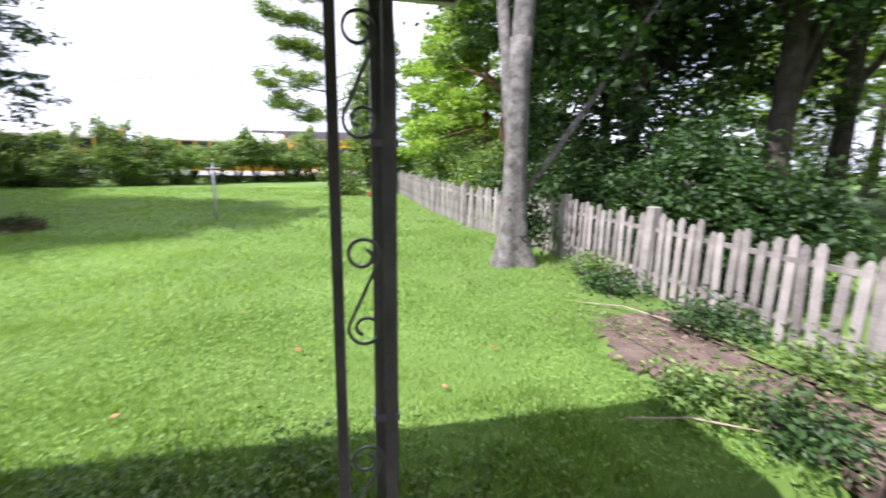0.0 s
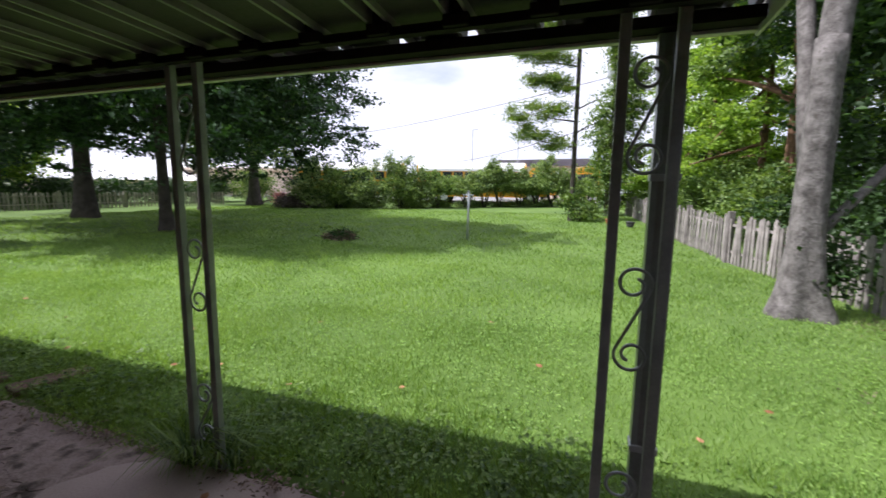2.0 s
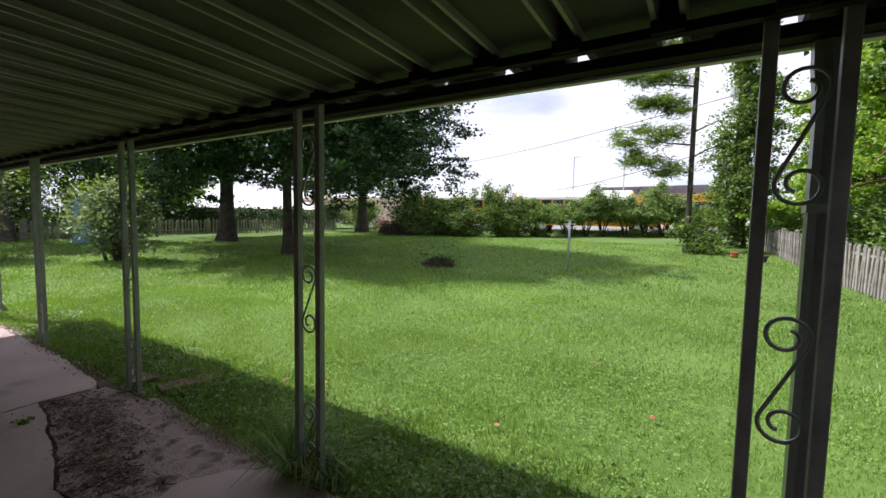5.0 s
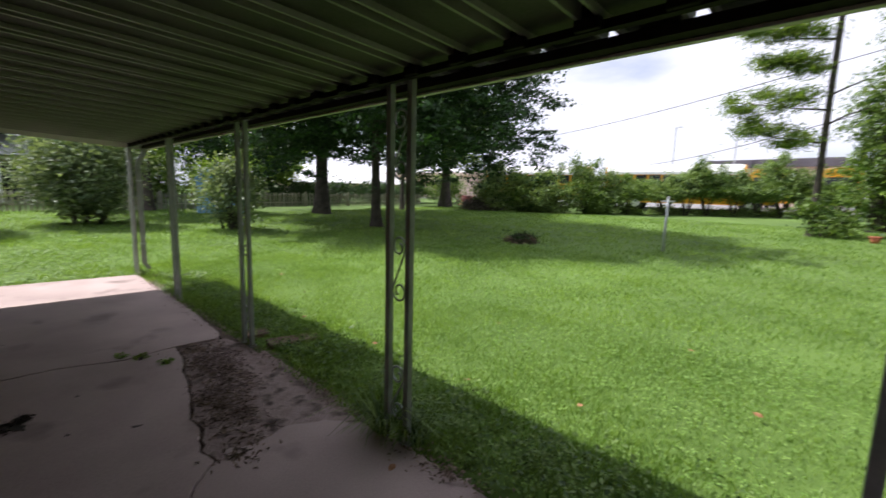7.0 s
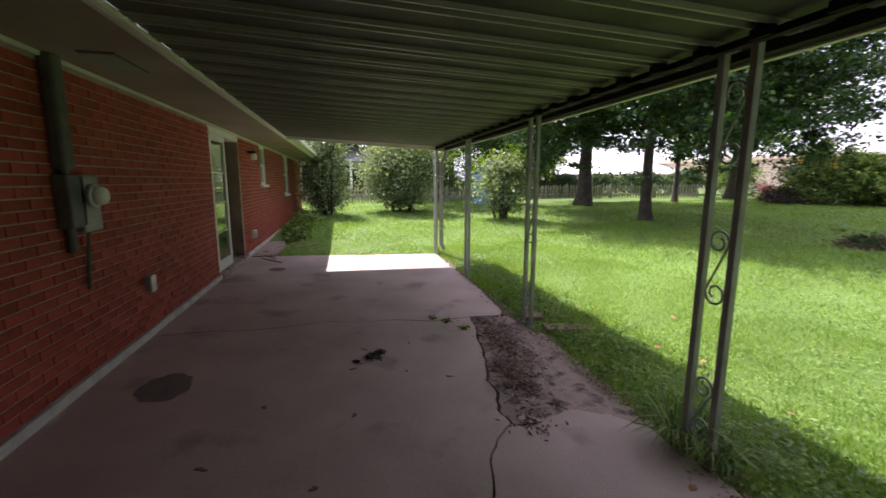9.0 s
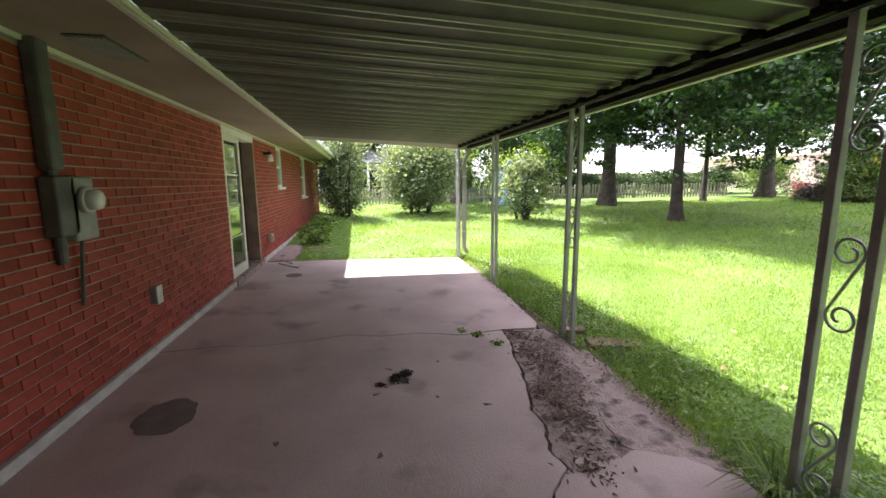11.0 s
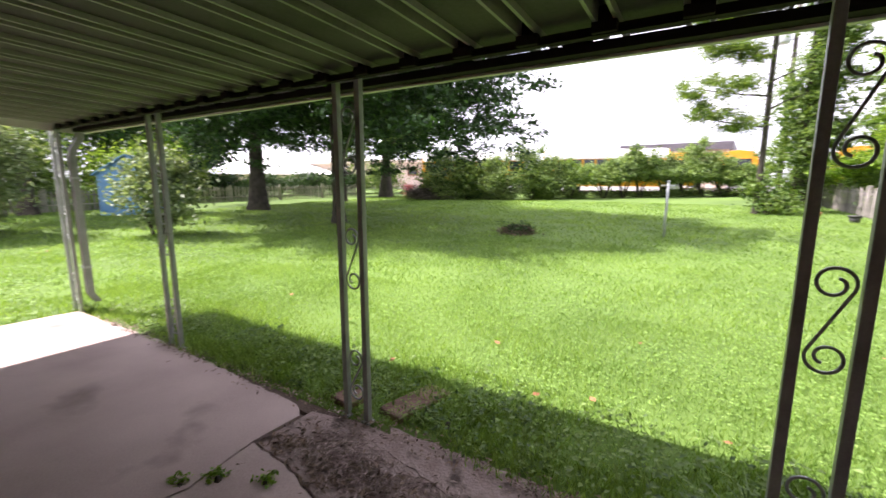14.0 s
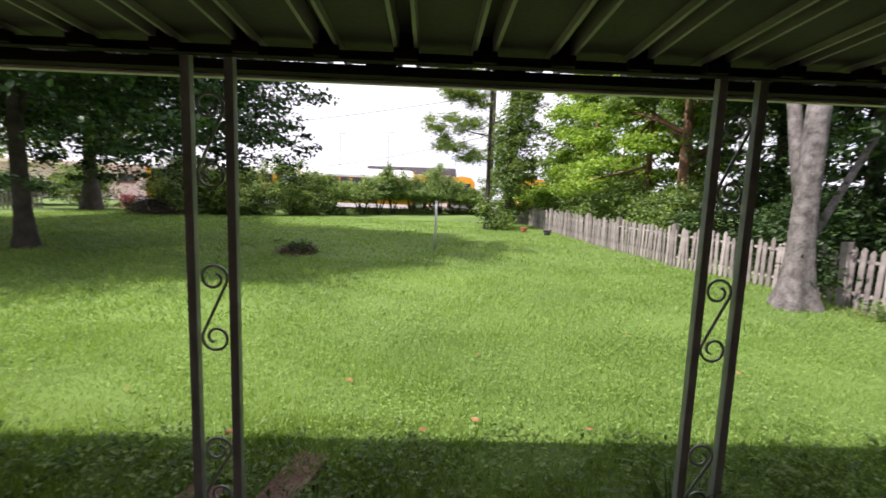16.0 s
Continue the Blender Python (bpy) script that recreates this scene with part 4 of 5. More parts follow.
WOODS = [
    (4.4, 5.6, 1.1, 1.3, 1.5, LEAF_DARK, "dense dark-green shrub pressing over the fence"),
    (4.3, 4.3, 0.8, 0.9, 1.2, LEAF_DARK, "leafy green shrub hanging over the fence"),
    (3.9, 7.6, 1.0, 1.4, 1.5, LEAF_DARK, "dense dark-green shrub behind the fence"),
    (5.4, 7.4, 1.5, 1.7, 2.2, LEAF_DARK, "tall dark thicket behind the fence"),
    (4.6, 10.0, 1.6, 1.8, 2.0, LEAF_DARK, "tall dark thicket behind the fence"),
    (3.9, 12.6, 1.4, 1.8, 1.6, LEAF_MID, "green thicket behind the fence"),
    (3.6, 15.8, 1.4, 1.8, 1.7, LEAF_MID, "green thicket behind the fence"),
    (3.4, 19.5, 1.5, 2.2, 1.6, LEAF_MID, "green thicket behind the fence"),
    (17.0, 9.0, 2.4, 2.4, 2.6, LEAF_MID, "leafy shrub across the neighbouring lawn"),
    (19.5, 5.5, 2.6, 2.6, 2.8, LEAF_LIGHT, "bright leafy shrub across the neighbouring lawn"),
    (16.0, 13.0, 2.4, 2.4, 2.6, LEAF_MID, "leafy shrub across the neighbouring lawn"),
    (20.5, 1.5, 2.6, 2.6, 2.8, LEAF_MID, "leafy shrub across the neighbouring lawn"),
    (2.6, 23.5, 1.6, 1.6, 1.6, LEAF_LIGHT, "bright green shrub beyond the fence's end"),
]
for i, (x, y, rx, ry, h, mat, label) in enumerate(WOODS):
    shapes = [((0, 0, h * 0.55), (rx, ry, h * 0.6)), ((q.uniform(-0.5, 0.5), q.uniform(-0.6, 0.6), h * 0.95), (rx * 0.6, ry * 0.6, h * 0.4))]
    bush("thicket_shrub", label, x, y, shapes, *((310, 54, 0.12, 0.08) if x < 4.5 and y < 8 else (260, 36, 0.16, 0.12)), mat, 6, "thicket behind the fence", 50 + i)
GREENS = [
    (4.4, 15.2, 8.5, 0.13, LEAF_LIGHT, 2.6, 1.7, 7.5, BARK_RED, "young bright-green maple behind the fence"),
    (5.4, 8.3, 10.0, 0.18, LEAF_DARK, 2.8, 1.6, 10.0, BARK, "dark tall tree close behind the fence"),
    (6.2, 10.6, 10.0, 0.20, LEAF_DARK, 3.2, 2.4, 11.0, BARK, "dark tall tree in the woods behind the fence"),
    (6.8, 6.4, 10.0, 0.24, LEAF_DARK, 3.2, 2.8, 11.0, BARK, "dark-trunked tall tree behind the fence"),
    (4.0, 19.4, 7.5, 0.13, LEAF_LIGHT, 2.5, 1.5, 7.2, BARK_RED, "young bright-green maple behind the fence"),
    (8.6, 14.5, 12.0, 0.22, LEAF_MID, 4.0, 2.5, 13.0, BARK, "tall leafy tree in the woods"),
    (9.5, 19.5, 13.0, 0.24, LEAF_MID, 4.6, 2.0, 13.0, BARK, "tall leafy tree in the woods"),
    (11.0, 8.5, 12.0, 0.24, LEAF_MID, 4.0, 3.2, 13.0, BARK, "tall leafy tree in the neighbouring yard"),
    (9.5, 3.6, 11.0, 0.26, LEAF_DARK, 3.6, 3.4, 12.0, BARK, "dark-trunked tall tree in the neighbouring yard"),
    (13.5, 6.0, 12.0, 0.26, LEAF_MID, 4.2, 2.6, 12.5, BARK, "tall leafy tree in the neighbouring yard"),
    (16.0, 12.0, 12.0, 0.26, LEAF_LIGHT, 4.6, 2.0, 12.5, BARK, "bright tall tree in the neighbouring yard"),
    (17.5, 1.5, 12.0, 0.26, LEAF_MID, 4.6, 2.0, 12.5, BARK, "tall leafy tree in the neighbouring yard"),
    (23.0, 7.0, 12.0, 0.26, LEAF_LIGHT, 5.0, 0.8, 12.5, BARK, "bright leafy tree at the neighbouring yard's edge"),
    (22.0, 15.0, 12.0, 0.26, LEAF_MID, 5.0, 0.8, 12.5, BARK, "leafy tree at the neighbouring yard's edge"),
    # Next two stand out of view, added to dim the patio roof's near end.
    (8.0, -1.5, 10.0, 0.22, LEAF_DARK, 3.8, 1.0, 10.0, BARK, "unseen dense tree added past the fence to block light"),
    (9.0, -6.5, 10.0, 0.22, LEAF_DARK, 4.2, 0.8, 10.0, BARK, "unseen dense tree added past the fence to block light"),
    (4.3, 12.9, 11.0, 0.21, LEAF_MID, 2.4, 4.6, 10.5, BARK_RED, "tall straight tree with a reddish-brown trunk behind the fence"),
    (5.2, 24.5, 9.0, 0.18, LEAF_MID, 3.2, 1.5, 9.0, BARK, "leafy tree past the fence"),
]
for i, (x, y, h, r, mat, rad, z0, z1, bark, label) in enumerate(GREENS):
    if bark is BARK_RED:
        tree("woodland_tree", label, x, y, h, r, layered_crown(rad, z0, z1, 26, 60 + i), 900, 40, 0.17, 0.12, mat, bark, "woods behind the fence", 9, 0.2, 60 + i, shell=0.7, flat=0.35)
        continue
    tree("woodland_tree", label, x, y, h, r, spread_crown(0, 0, rad, rad, z0, z1, 8, 60 + i, 0.15), *((360, 56, 0.38) if mat is LEAF_LIGHT else (400, 42, 0.23)), 0.155, mat, bark, "woods behind the fence", 6, 0.2, 60 + i, flat=0.22 if mat is LEAF_LIGHT else 0.45)

# pine with bare trunk and layered boughs, and the vine-covered trunk beside it
pine = thing("pine_tree", "thin pine with bare trunk and a few layered boughs", "tree", (-1.0, 18.1, float(rise(-1.0, 18.1))))
part("trunk", trunk(11, 0.10, 0.06, 1.3, (0.002, 0.0), 10, seed=12), BARK, pine, smooth=True)
q = random.Random(77)
for z, reach, side_x in ((3.05, 1.7, -1), (4.05, 2.1, -1), (5.3, 1.5, -1), (6.1, 1.9, -1), (7.2, 1.6, -1), (3.6, 0.9, 1), (4.5, 0.8, 1), (8.2, 1.4, -1), (8.8, 1.2, 1)):
    end = (side_x * reach, q.uniform(-0.4, 0.4), z + 0.25)
    bough = part("bough", limb((0.002 * z, 0, z - 0.15), end, 0.035, 0.012, 0.06, 6, 5, seed=int(z * 10)), BARK, pine, smooth=True)
    if side_x < 0:
        shapes = [((side_x * reach * t, q.uniform(-0.25, 0.25), z + 0.3 * t + q.uniform(-0.22, 0.3)), (reach * q.uniform(0.1, 0.24), q.uniform(0.25, 0.5), q.uniform(0.08, 0.2))) for t in (0.22, 0.4, 0.55, 0.68, 0.82, 0.96, 1.1, 1.2)]
        part("needles", leaf_cloud("needles", clumps(shapes, 84, 34, 0.17, 0.6), 0.2, NEEDLES, slim=0.08), NEEDLES, bough)
vine = thing("vine_covered_tree", "tall dead trunk smothered in climbing vines", "tree", (0.62, 21.8, float(rise(0.62, 21.8))))
part("trunk", trunk(11, 0.3, 0.12, 1.2, (0.0, 0.0), 10, seed=14), BARK, vine, smooth=True)
VINES = [((0.1, 0, 2.2), (1.3, 1.1, 2.0)), ((0.2, 0, 4.6), (1.2, 1.0, 1.6)), ((0.5, 0, 6.3), (0.9, 0.8, 0.9)), ((-0.1, 0, 7.6), (0.55, 0.6, 1.2)), ((0.2, 0, 9.2), (0.45, 0.5, 1.0))]
part("vines", leaf_cloud("vines", clumps(VINES, 520, 56, 0.16, 0.7), 0.13, LEAF_MID), LEAF_MID, vine)
ivied = thing("vine_covered_tree", "dark ivy-covered trunk rising behind the bright maples", "tree", (4.75, 22.6, float(rise(4.75, 22.6))))
part("trunk", trunk(10, 0.2, 0.1, 1.2, (0.0, 0.0), 10, seed=15), BARK, ivied, smooth=True)
part("vines", leaf_cloud("vines", clumps([((0, 0, 3.0), (0.6, 0.6, 3.0)), ((0.15, 0, 7.0), (0.75, 0.7, 1.6)), ((-0.1, 0, 9.2), (0.5, 0.5, 1.0))], 230, 44, 0.16, 0.7), 0.14, LEAF_DARK), LEAF_DARK, ivied)
bush("base_shrub", "wild shrub round the foot of the pine", -0.7, 18.0, [((0.25, 0, 0.4), (0.6, 0.5, 0.4)), ((-0.3, 0.2, 0.8), (0.35, 0.35, 0.5))], 90, 26, 0.18, 0.12, LEAF_MID, 6, "", 33)

# ---- hedge along the far end of the lawn ----
q = random.Random(13)
HEDGE_LINE = [(-15.4, 20.9), (-12.4, 21.8), (-8.8, 24.4), (-5.6, 26.6), (-2.4, 28.6), (0.0, 29.8)]
hedge_spots = []
for (ax, ay), (bx, by) in zip(HEDGE_LINE, HEDGE_LINE[1:]):
    hedge_spots += [(ax + (bx - ax) * t, ay + (by - ay) * t) for t in (0.0, 0.36, 0.7)]
for i, (x, y) in enumerate(hedge_spots):
    h = q.uniform(1.6, 2.2) if i % 4 else q.uniform(2.4, 2.9)
    low, deep = (0.42, 0.44) if i < 6 else (0.68, 0.28)
    shapes = [((0, 0, h * low), (q.uniform(1.1, 1.5), 0.9, h * deep)), ((q.uniform(-0.8, 0.8), 0, h * 0.9), (0.6, 0.5, h * 0.2)), ((q.uniform(-0.9, 0.9), 0, h * 1.05), (0.2, 0.2, h * 0.26)), ((q.uniform(-0.9, 0.9), 0, h * 1.0), (0.16, 0.16, h * 0.22)), ((q.uniform(-0.5, 0.5), 0.3, 0.15), (0.8, 0.4, 0.22))]
    bush("hedge_shrub", "overgrown green hedge shrub at the lawn's far end", x + q.uniform(-0.3, 0.3), y + q.uniform(-0.5, 0.5), shapes, 340, 30, 0.15, 0.115, (LEAF_HEDGE, LEAF_MID, LEAF_HEDGE, LEAF_HEDGE, LEAF_MID)[i % 5], 6, "hedge at the far end", 90 + i)
pile = leaf_cloud("brush_pile", clumps([((0, 0, 0.25), (1.3, 0.8, 0.4))], 120, 16, 0.25, 0.4), 0.4, BRUSH, slim=0.06)
solid("brush_pile", pile, BRUSH, "pile of cut grey branches at the lawn's edge", "brush pile", at=(-16.4, 20.6, float(rise(-16.4, 20.6))))
bush("flowering_shrub", "shrub with pink blossom at the lawn's far end", -19.0, 22.4, [((0, 0, 0.45), (0.4, 0.4, 0.4))], 40, 20, 0.13, 0.10, PINK, 4, "", 35)

# ---- shrubs at the house end of the lawn ----
bush("lilac_bush", "big grey-green lilac bush on the lawn", -17.3, 2.2, [((0, 0, 1.5), (1.6, 1.5, 1.0)), ((0.5, 0.3, 2.2), (1.2, 1.2, 0.9)), ((-0.7, -0.3, 2.0), (1.1, 1.1, 0.9)), ((0, 0, 0.75), (1.05, 1.0, 0.6))], 900, 30, 0.24, 0.11, LEAF_GREY, 10, "", 21, base=0.3)
bush("young_tree", "small round bushy tree on the lawn", -13.9, 5.15, [((0, 0, 1.15), (0.95, 0.9, 0.75)), ((0.2, 0.1, 1.6), (0.6, 0.6, 0.5)), ((0, 0, 0.45), (0.3, 0.3, 0.3))], 200, 26, 0.2, 0.12, LEAF_GREY, 7, "", 22, base=0.15)
bush("wall_shrub", "tall overgrown shrub against the house wall", -16.4, -0.62, [((0, 0, 1.3), (0.75, 0.75, 1.1)), ((0.1, 0.1, 2.4), (0.65, 0.6, 0.8)), ((0, 0, 0.6), (0.6, 0.6, 0.5))], 300, 28, 0.22, 0.12, LEAF_GREY, 8, "", 23, base=0.25)
for i, (x, y, s) in enumerate(((-11.6, -1.2, 0.2), (-12.5, -1.15, 0.26), (-13.4, -1.1, 0.3), (-10.7, -1.1, 0.14), (-14.3, -1.1, 0.32))):
    bush("bed_plant", "low leafy plant in the bed along the house", x, y, [((0, 0, s * 0.5), (s, s * 0.8, s * 0.5))], 40, 18, 0.1, 0.11, LEAF_MID, 3, "plants along the house", 120 + i)
q = random.Random(19)
for i, (x, y, h, mat, label) in enumerate(((-24.5, 5.4, 2.6, LEAF_MID, "round green shrub by the far fence"), (-24.6, 8.2, 2.4, LEAF_LIGHT, "bright green shrub by the far fence"), (-26, 11.5, 1.4, LEAF_DARK, "dark hedge shrub behind the far fence"), (-26.5, 14.2, 1.4, LEAF_DARK, "dark hedge shrub behind the far fence"), (-26.5, 17.0, 1.4, LEAF_DARK, "dark hedge shrub behind the far fence"), (-26, 19.8, 1.5, LEAF_DARK, "dark hedge shrub behind the far fence"), (-25, 22.4, 1.6, LEAF_DARK, "dark hedge shrub behind the far fence"), (-22.8, 24.2, 2.2, LEAF_MID, "green hedge shrub behind the far fence"))):
    bush("boundary_shrub", label, x, y, [((0, 0, h * 0.45), (1.6, 1.6, h * 0.5)), ((0.4, 0, h * 0.7), (0.9, 0.9, h * 0.35))], 300, 26, 0.22, 0.13, mat, 5, "shrubs by the far fence", 140 + i)
for i, (x, y, h, r, mat) in enumerate(((-34, 3.5, 11, 4.0, LEAF_DARK), (-34, 8.5, 12, 4.0, LEAF_DARK), (-36, -3.5, 10, 4.0, LEAF_MID), (-38, -8.5, 11, 4.5, LEAF_DARK), (-22.5, 4.9, 7.5, 2.8, LEAF_LIGHT), (-31, 6.0, 10, 3.6, LEAF_DARK), (-33.5, 13.0, 9, 3.4, LEAF_DARK), (-27.5, 12.6, 4.5, 2.2, LEAF_LIGHT), (-31, -0.5, 9, 3.0, LEAF_DARK))):
    tree("boundary_tree", "leafy tree at the far edge of the yard", x, y, h, 0.22, spread_crown(0, 0, r, r, 1.4 if h < 5 else 2.0, h + 0.5, 8, 160 + i, 0.15), 480, 28, 0.34, 0.215, mat, BARK, "trees at the far edge", 6, 0.25, 160 + i)
far_pickets = [picket_mesh(h, 0.08, 0.02, FENCE_FAR) for h in (0.82, 0.78)]
far_post = bm_mesh("fence_post", box(-0.05, 0.05, -0.05, 0.05, 0, 0.9), FENCE_FAR)
picket_fence("low mossy picket fence at the far side of the lawn", [(-22.5, -5.0), (-23.2, 5.5), (-23.6, 13.0), (-21.6, 20.5)], far_pickets, far_post, FENCE_FAR, 0.16, 2.4, (0.25, 0.6), 6)

# ---- things on the lawn ----
pole = thing("clothesline_pole", "short grey metal clothesline pole on the lawn", "pole", (-3.265, 10.8, float(rise(-3.265, 10.8))))
part("shaft", sweep([(0, 0, -0.1), (0.01, 0, 0.6), (0.015, 0, 1.26)], 0.03, 10), GALVANISED, pole, smooth=True)
part("crossbar", sweep([(-0.13, 0, 1.17), (0.15, 0, 1.17)], 0.016, 8), GALVANISED, pole)
part("cap", lathe([(0.034, 1.24), (0.034, 1.27), (0.02, 1.285)]), GALVANISED, pole).location = (0.015, 0, 0)
mound_points = clumps([((0, 0, 0.04), (0.34, 0.25, 0.11))], 160, 30, 0.07, 0.5)
mound = thing("grass_heap", "small dark heap of old grass clippings on the lawn", "heap", (-6.41, 9.75, float(rise(-6.41, 9.75))))
part("clipping_heap", leaf_cloud("clipping_heap", mound_points, 0.10, LITTER, slim=0.2), LITTER, mound)
part("weeds", leaf_cloud("weeds", clumps([((0, 0, 0.1), (0.36, 0.26, 0.12))], 60, 16, 0.08), 0.10, LEAF_DARK, slim=0.25), LEAF_DARK, mound)
for x, y, s, mat, label in ((0.42, 17.1, 0.13, CLAY, "red clay pot on the grass by the fence"), (1.05, 15.9, 0.15, DARK_POT, "dark plastic pot by the fence")):
    pot = thing("plant_pot", label, "pot", (x, y, float(rise(x, y))), "pots by the fence")
    part("body", lathe([(s * 0.65, 0), (s * 0.95, s * 1.2)]), mat, pot, smooth=True)
    part("rim", lathe([(s * 0.95, s * 1.2), (s * 1.08, s * 1.2), (s * 1.08, s * 1.45), (s * 0.95, s * 1.45)]), mat, pot, smooth=True)

# dirt bed and stick by the fence
bed_line = jagged([(1.75, 3.05), (2.1, 4.2), (2.4, 5.3), (2.9, 5.6), (3.0, 4.2), (2.8, 3.2), (2.9, 2.2), (2.7, 1.2), (2.2, 1.3), (2.05, 2.2), (1.75, 3.05)], 0.06, 51)
dirt = prism([p for p in bed_line[:-1]], -0.1, 0.004)
solid("dirt_bed", dirt, SOIL_BED, "bare brown soil bed along the fence", "garden bed", kind="structure")
chips = clumps([((2.35, 3.6, 0.01), (0.6, 1.6, 0.03)), ((2.6, 1.9, 0.01), (0.35, 0.8, 0.03)), ((2.75, 5.9, 0.05), (0.5, 0.5, 0.03))], 220, 12, 0.10, 0.05)
tagged(new("bark_litter", leaf_cloud("bark_litter", chips, 0.035, LITTER, flat=0.9, slim=0.3)), "brown leaf and bark litter on the bed", "litter", kind="stuff")
for i, (x, y, s) in enumerate(((2.9, 3.4, 0.30), (3.05, 2.4, 0.32), (2.75, 4.6, 0.25), (1.9, 2.4, 0.18), (3.1, 1.5, 0.3), (2.9, 5.3, 0.28), (2.15, 2.0, 0.2))):
    bush("ivy_clump", "low dark ivy clump at the foot of the fence", x, y, [((0, 0, s * 0.4), (s * 1.3, s * 1.4, s * 0.5))], 50, 22, 0.09, 0.05, (LEAF_DARK, LEAF_MID)[i % 2], 2, "ivy along the fence", 200 + i)
solid("fallen_stick", sweep([(1.30, 2.30, 0.03), (1.65, 2.22, 0.045), (2.05, 2.0, 0.03)], [0.008, 0.007, 0.004], 5), STICK, "thin fallen stick on the grass", "stick")
solid("fallen_branch", sweep([(2.1, 4.3, 0.03), (2.45, 4.0, 0.06), (2.75, 3.4, 0.04), (2.85, 2.9, 0.03)], [0.006, 0.008, 0.007, 0.004], 6), STICK, "curved fallen branch on the bed", "stick")

# ---- beyond the hedge: buses, buildings, lines ----
def school_bus(x, y, turn, label):
    ob = thing("school_bus", label, "bus", (x, y, float(rise(x, y))), "parked buses")
    sect = [(-1.2, 0.5), (-1.22, 1.7), (-1.16, 2.45), (-0.85, 2.82), (0, 2.95), (0.85, 2.82), (1.16, 2.45), (1.22, 1.7), (1.2, 0.5)]
    bm = bmesh.new()
    ends = [[bm.verts.new((xx, y0, z)) for y0_, (y0, z) in ((0, s) for s in sect)] for xx in (-4.6, 3.2)]
    for i in range(len(sect)):
        j = (i + 1) % len(sect)
        bm.faces.new((ends[0][i], ends[0][j], ends[1][j], ends[1][i]))
    bm.faces.new(ends[0][::-1])
    bm.faces.new(ends[1])
    part("body", bm, YELLOW, ob)
    cover = [(-1.19, 2.3), (-1.175, 2.46), (-0.86, 2.84), (0, 2.975), (0.86, 2.84), (1.175, 2.46), (1.19, 2.3)]
    bm = bmesh.new()
    ends = [[bm.verts.new((xx, yy, zz)) for yy, zz in cover] for xx in (-4.5, 3.1)]
    for i in range(len(cover) - 1):
        bm.faces.new((ends[0][i], ends[0][i + 1], ends[1][i + 1], ends[1][i]))
    bm.faces.new(ends[0][::-1])
    bm.faces.new(ends[1])
    part("roof", bm, WHITE_ROOF, ob, "white roof panel")
    part("hood", box(3.2, 4.7, -0.95, 0.95, 0.55, 1.5, 0.12), YELLOW, ob)
    part("bumper", box(4.7, 4.85, -1.1, 1.1, 0.45, 0.75, 0.03), BLACK, ob)
    part("windscreen", box(3.2, 3.24, -1.0, 1.0, 1.6, 2.4), DARK_GLASS, ob)
    part("rear_window", box(-4.64, -4.6, -0.8, 0.8, 1.6, 2.3), DARK_GLASS, ob)
    for s in (-1, 1):
        for z in (0.9, 1.45):
            part("stripe", box(-4.6, 3.2, s * 1.225 - 0.01, s * 1.225 + 0.01, z, z + 0.06), BLACK, ob)
        for i in range(9):
            part("side_window", box(-4.3 + 0.8 * i, -3.65 + 0.8 * i, s * 1.205 - 0.03, s * 1.205 + 0.03, 1.68, 2.25), DARK_GLASS, ob)
        for wx in (-2.6, 3.6):
            w = lathe([(0.46, -0.14), (0.5, -0.1), (0.5, 0.1), (0.46, 0.14)], 20)
            wheel = part("wheel", w, BLACK, ob, smooth=True)
            wheel.matrix_local = pose(wx, s * 1.05, 0.5, 90)
            part("rim", lathe([(0.26, -0.155), (0.28, 0.155)], 14), GALVANISED, wheel)
    ob.matrix_basis = pose(x, y, float(rise(x, y)), 0, 0, turn)
    return ob


school_bus(-8.0, 30.9, 12, "yellow school bus parked side-on behind the hedge")
school_bus(-17.0, 29.4, 14, "yellow school bus parked side-on behind the hedge")
school_bus(-4.25, 42.7, 88, "yellow school bus parked end-on near the building")
school_bus(-0.55, 42.7, 88, "yellow school bus parked end-on near the building")
school_bus(6.0, 42.2, 86, "yellow school bus parked end-on beyond the trees")


def low_building(name, label, x0, x1, y0, y1, h, roof_h, wall_mat, roof_mat, turn, at, windows):
    ob = thing(name, label, "building", at)
    part("wall", box(x0, x1, y0, y1, 0, h), wall_mat, ob)
    part("roof", prism([(x0 - 0.4, y0 - 0.4), (x1 + 0.4, y0 - 0.4), (x1 + 0.4, y1 + 0.4), (x0 - 0.4, y1 + 0.4)], h, h + roof_h), roof_mat, ob)
    for wx, ww, z0, z1 in windows:
        w = part("window", box(wx, wx + ww, y0 - 0.06, y0 + 0.02, z0, z1), BROWN_TRIM, ob)
        part("window_pane", box(wx + 0.12, wx + ww - 0.12, y0 - 0.09, y0 - 0.05, z0 + 0.12, z1 - 0.12), DARK_GLASS, w)
    ob.matrix_basis = pose(*at, 0, 0, turn)
    return ob


low_building("depot_building", "low pinkish building with a dark flat roof", -9.6, 0, 0, 12, 3.9, 0.75, STUCCO, METAL_ROOF, -4, (-1.0, 50.5, 0.6), [(-8.5, 1.6, 1.2, 2.6), (-5.0, 1.6, 1.2, 2.6)])
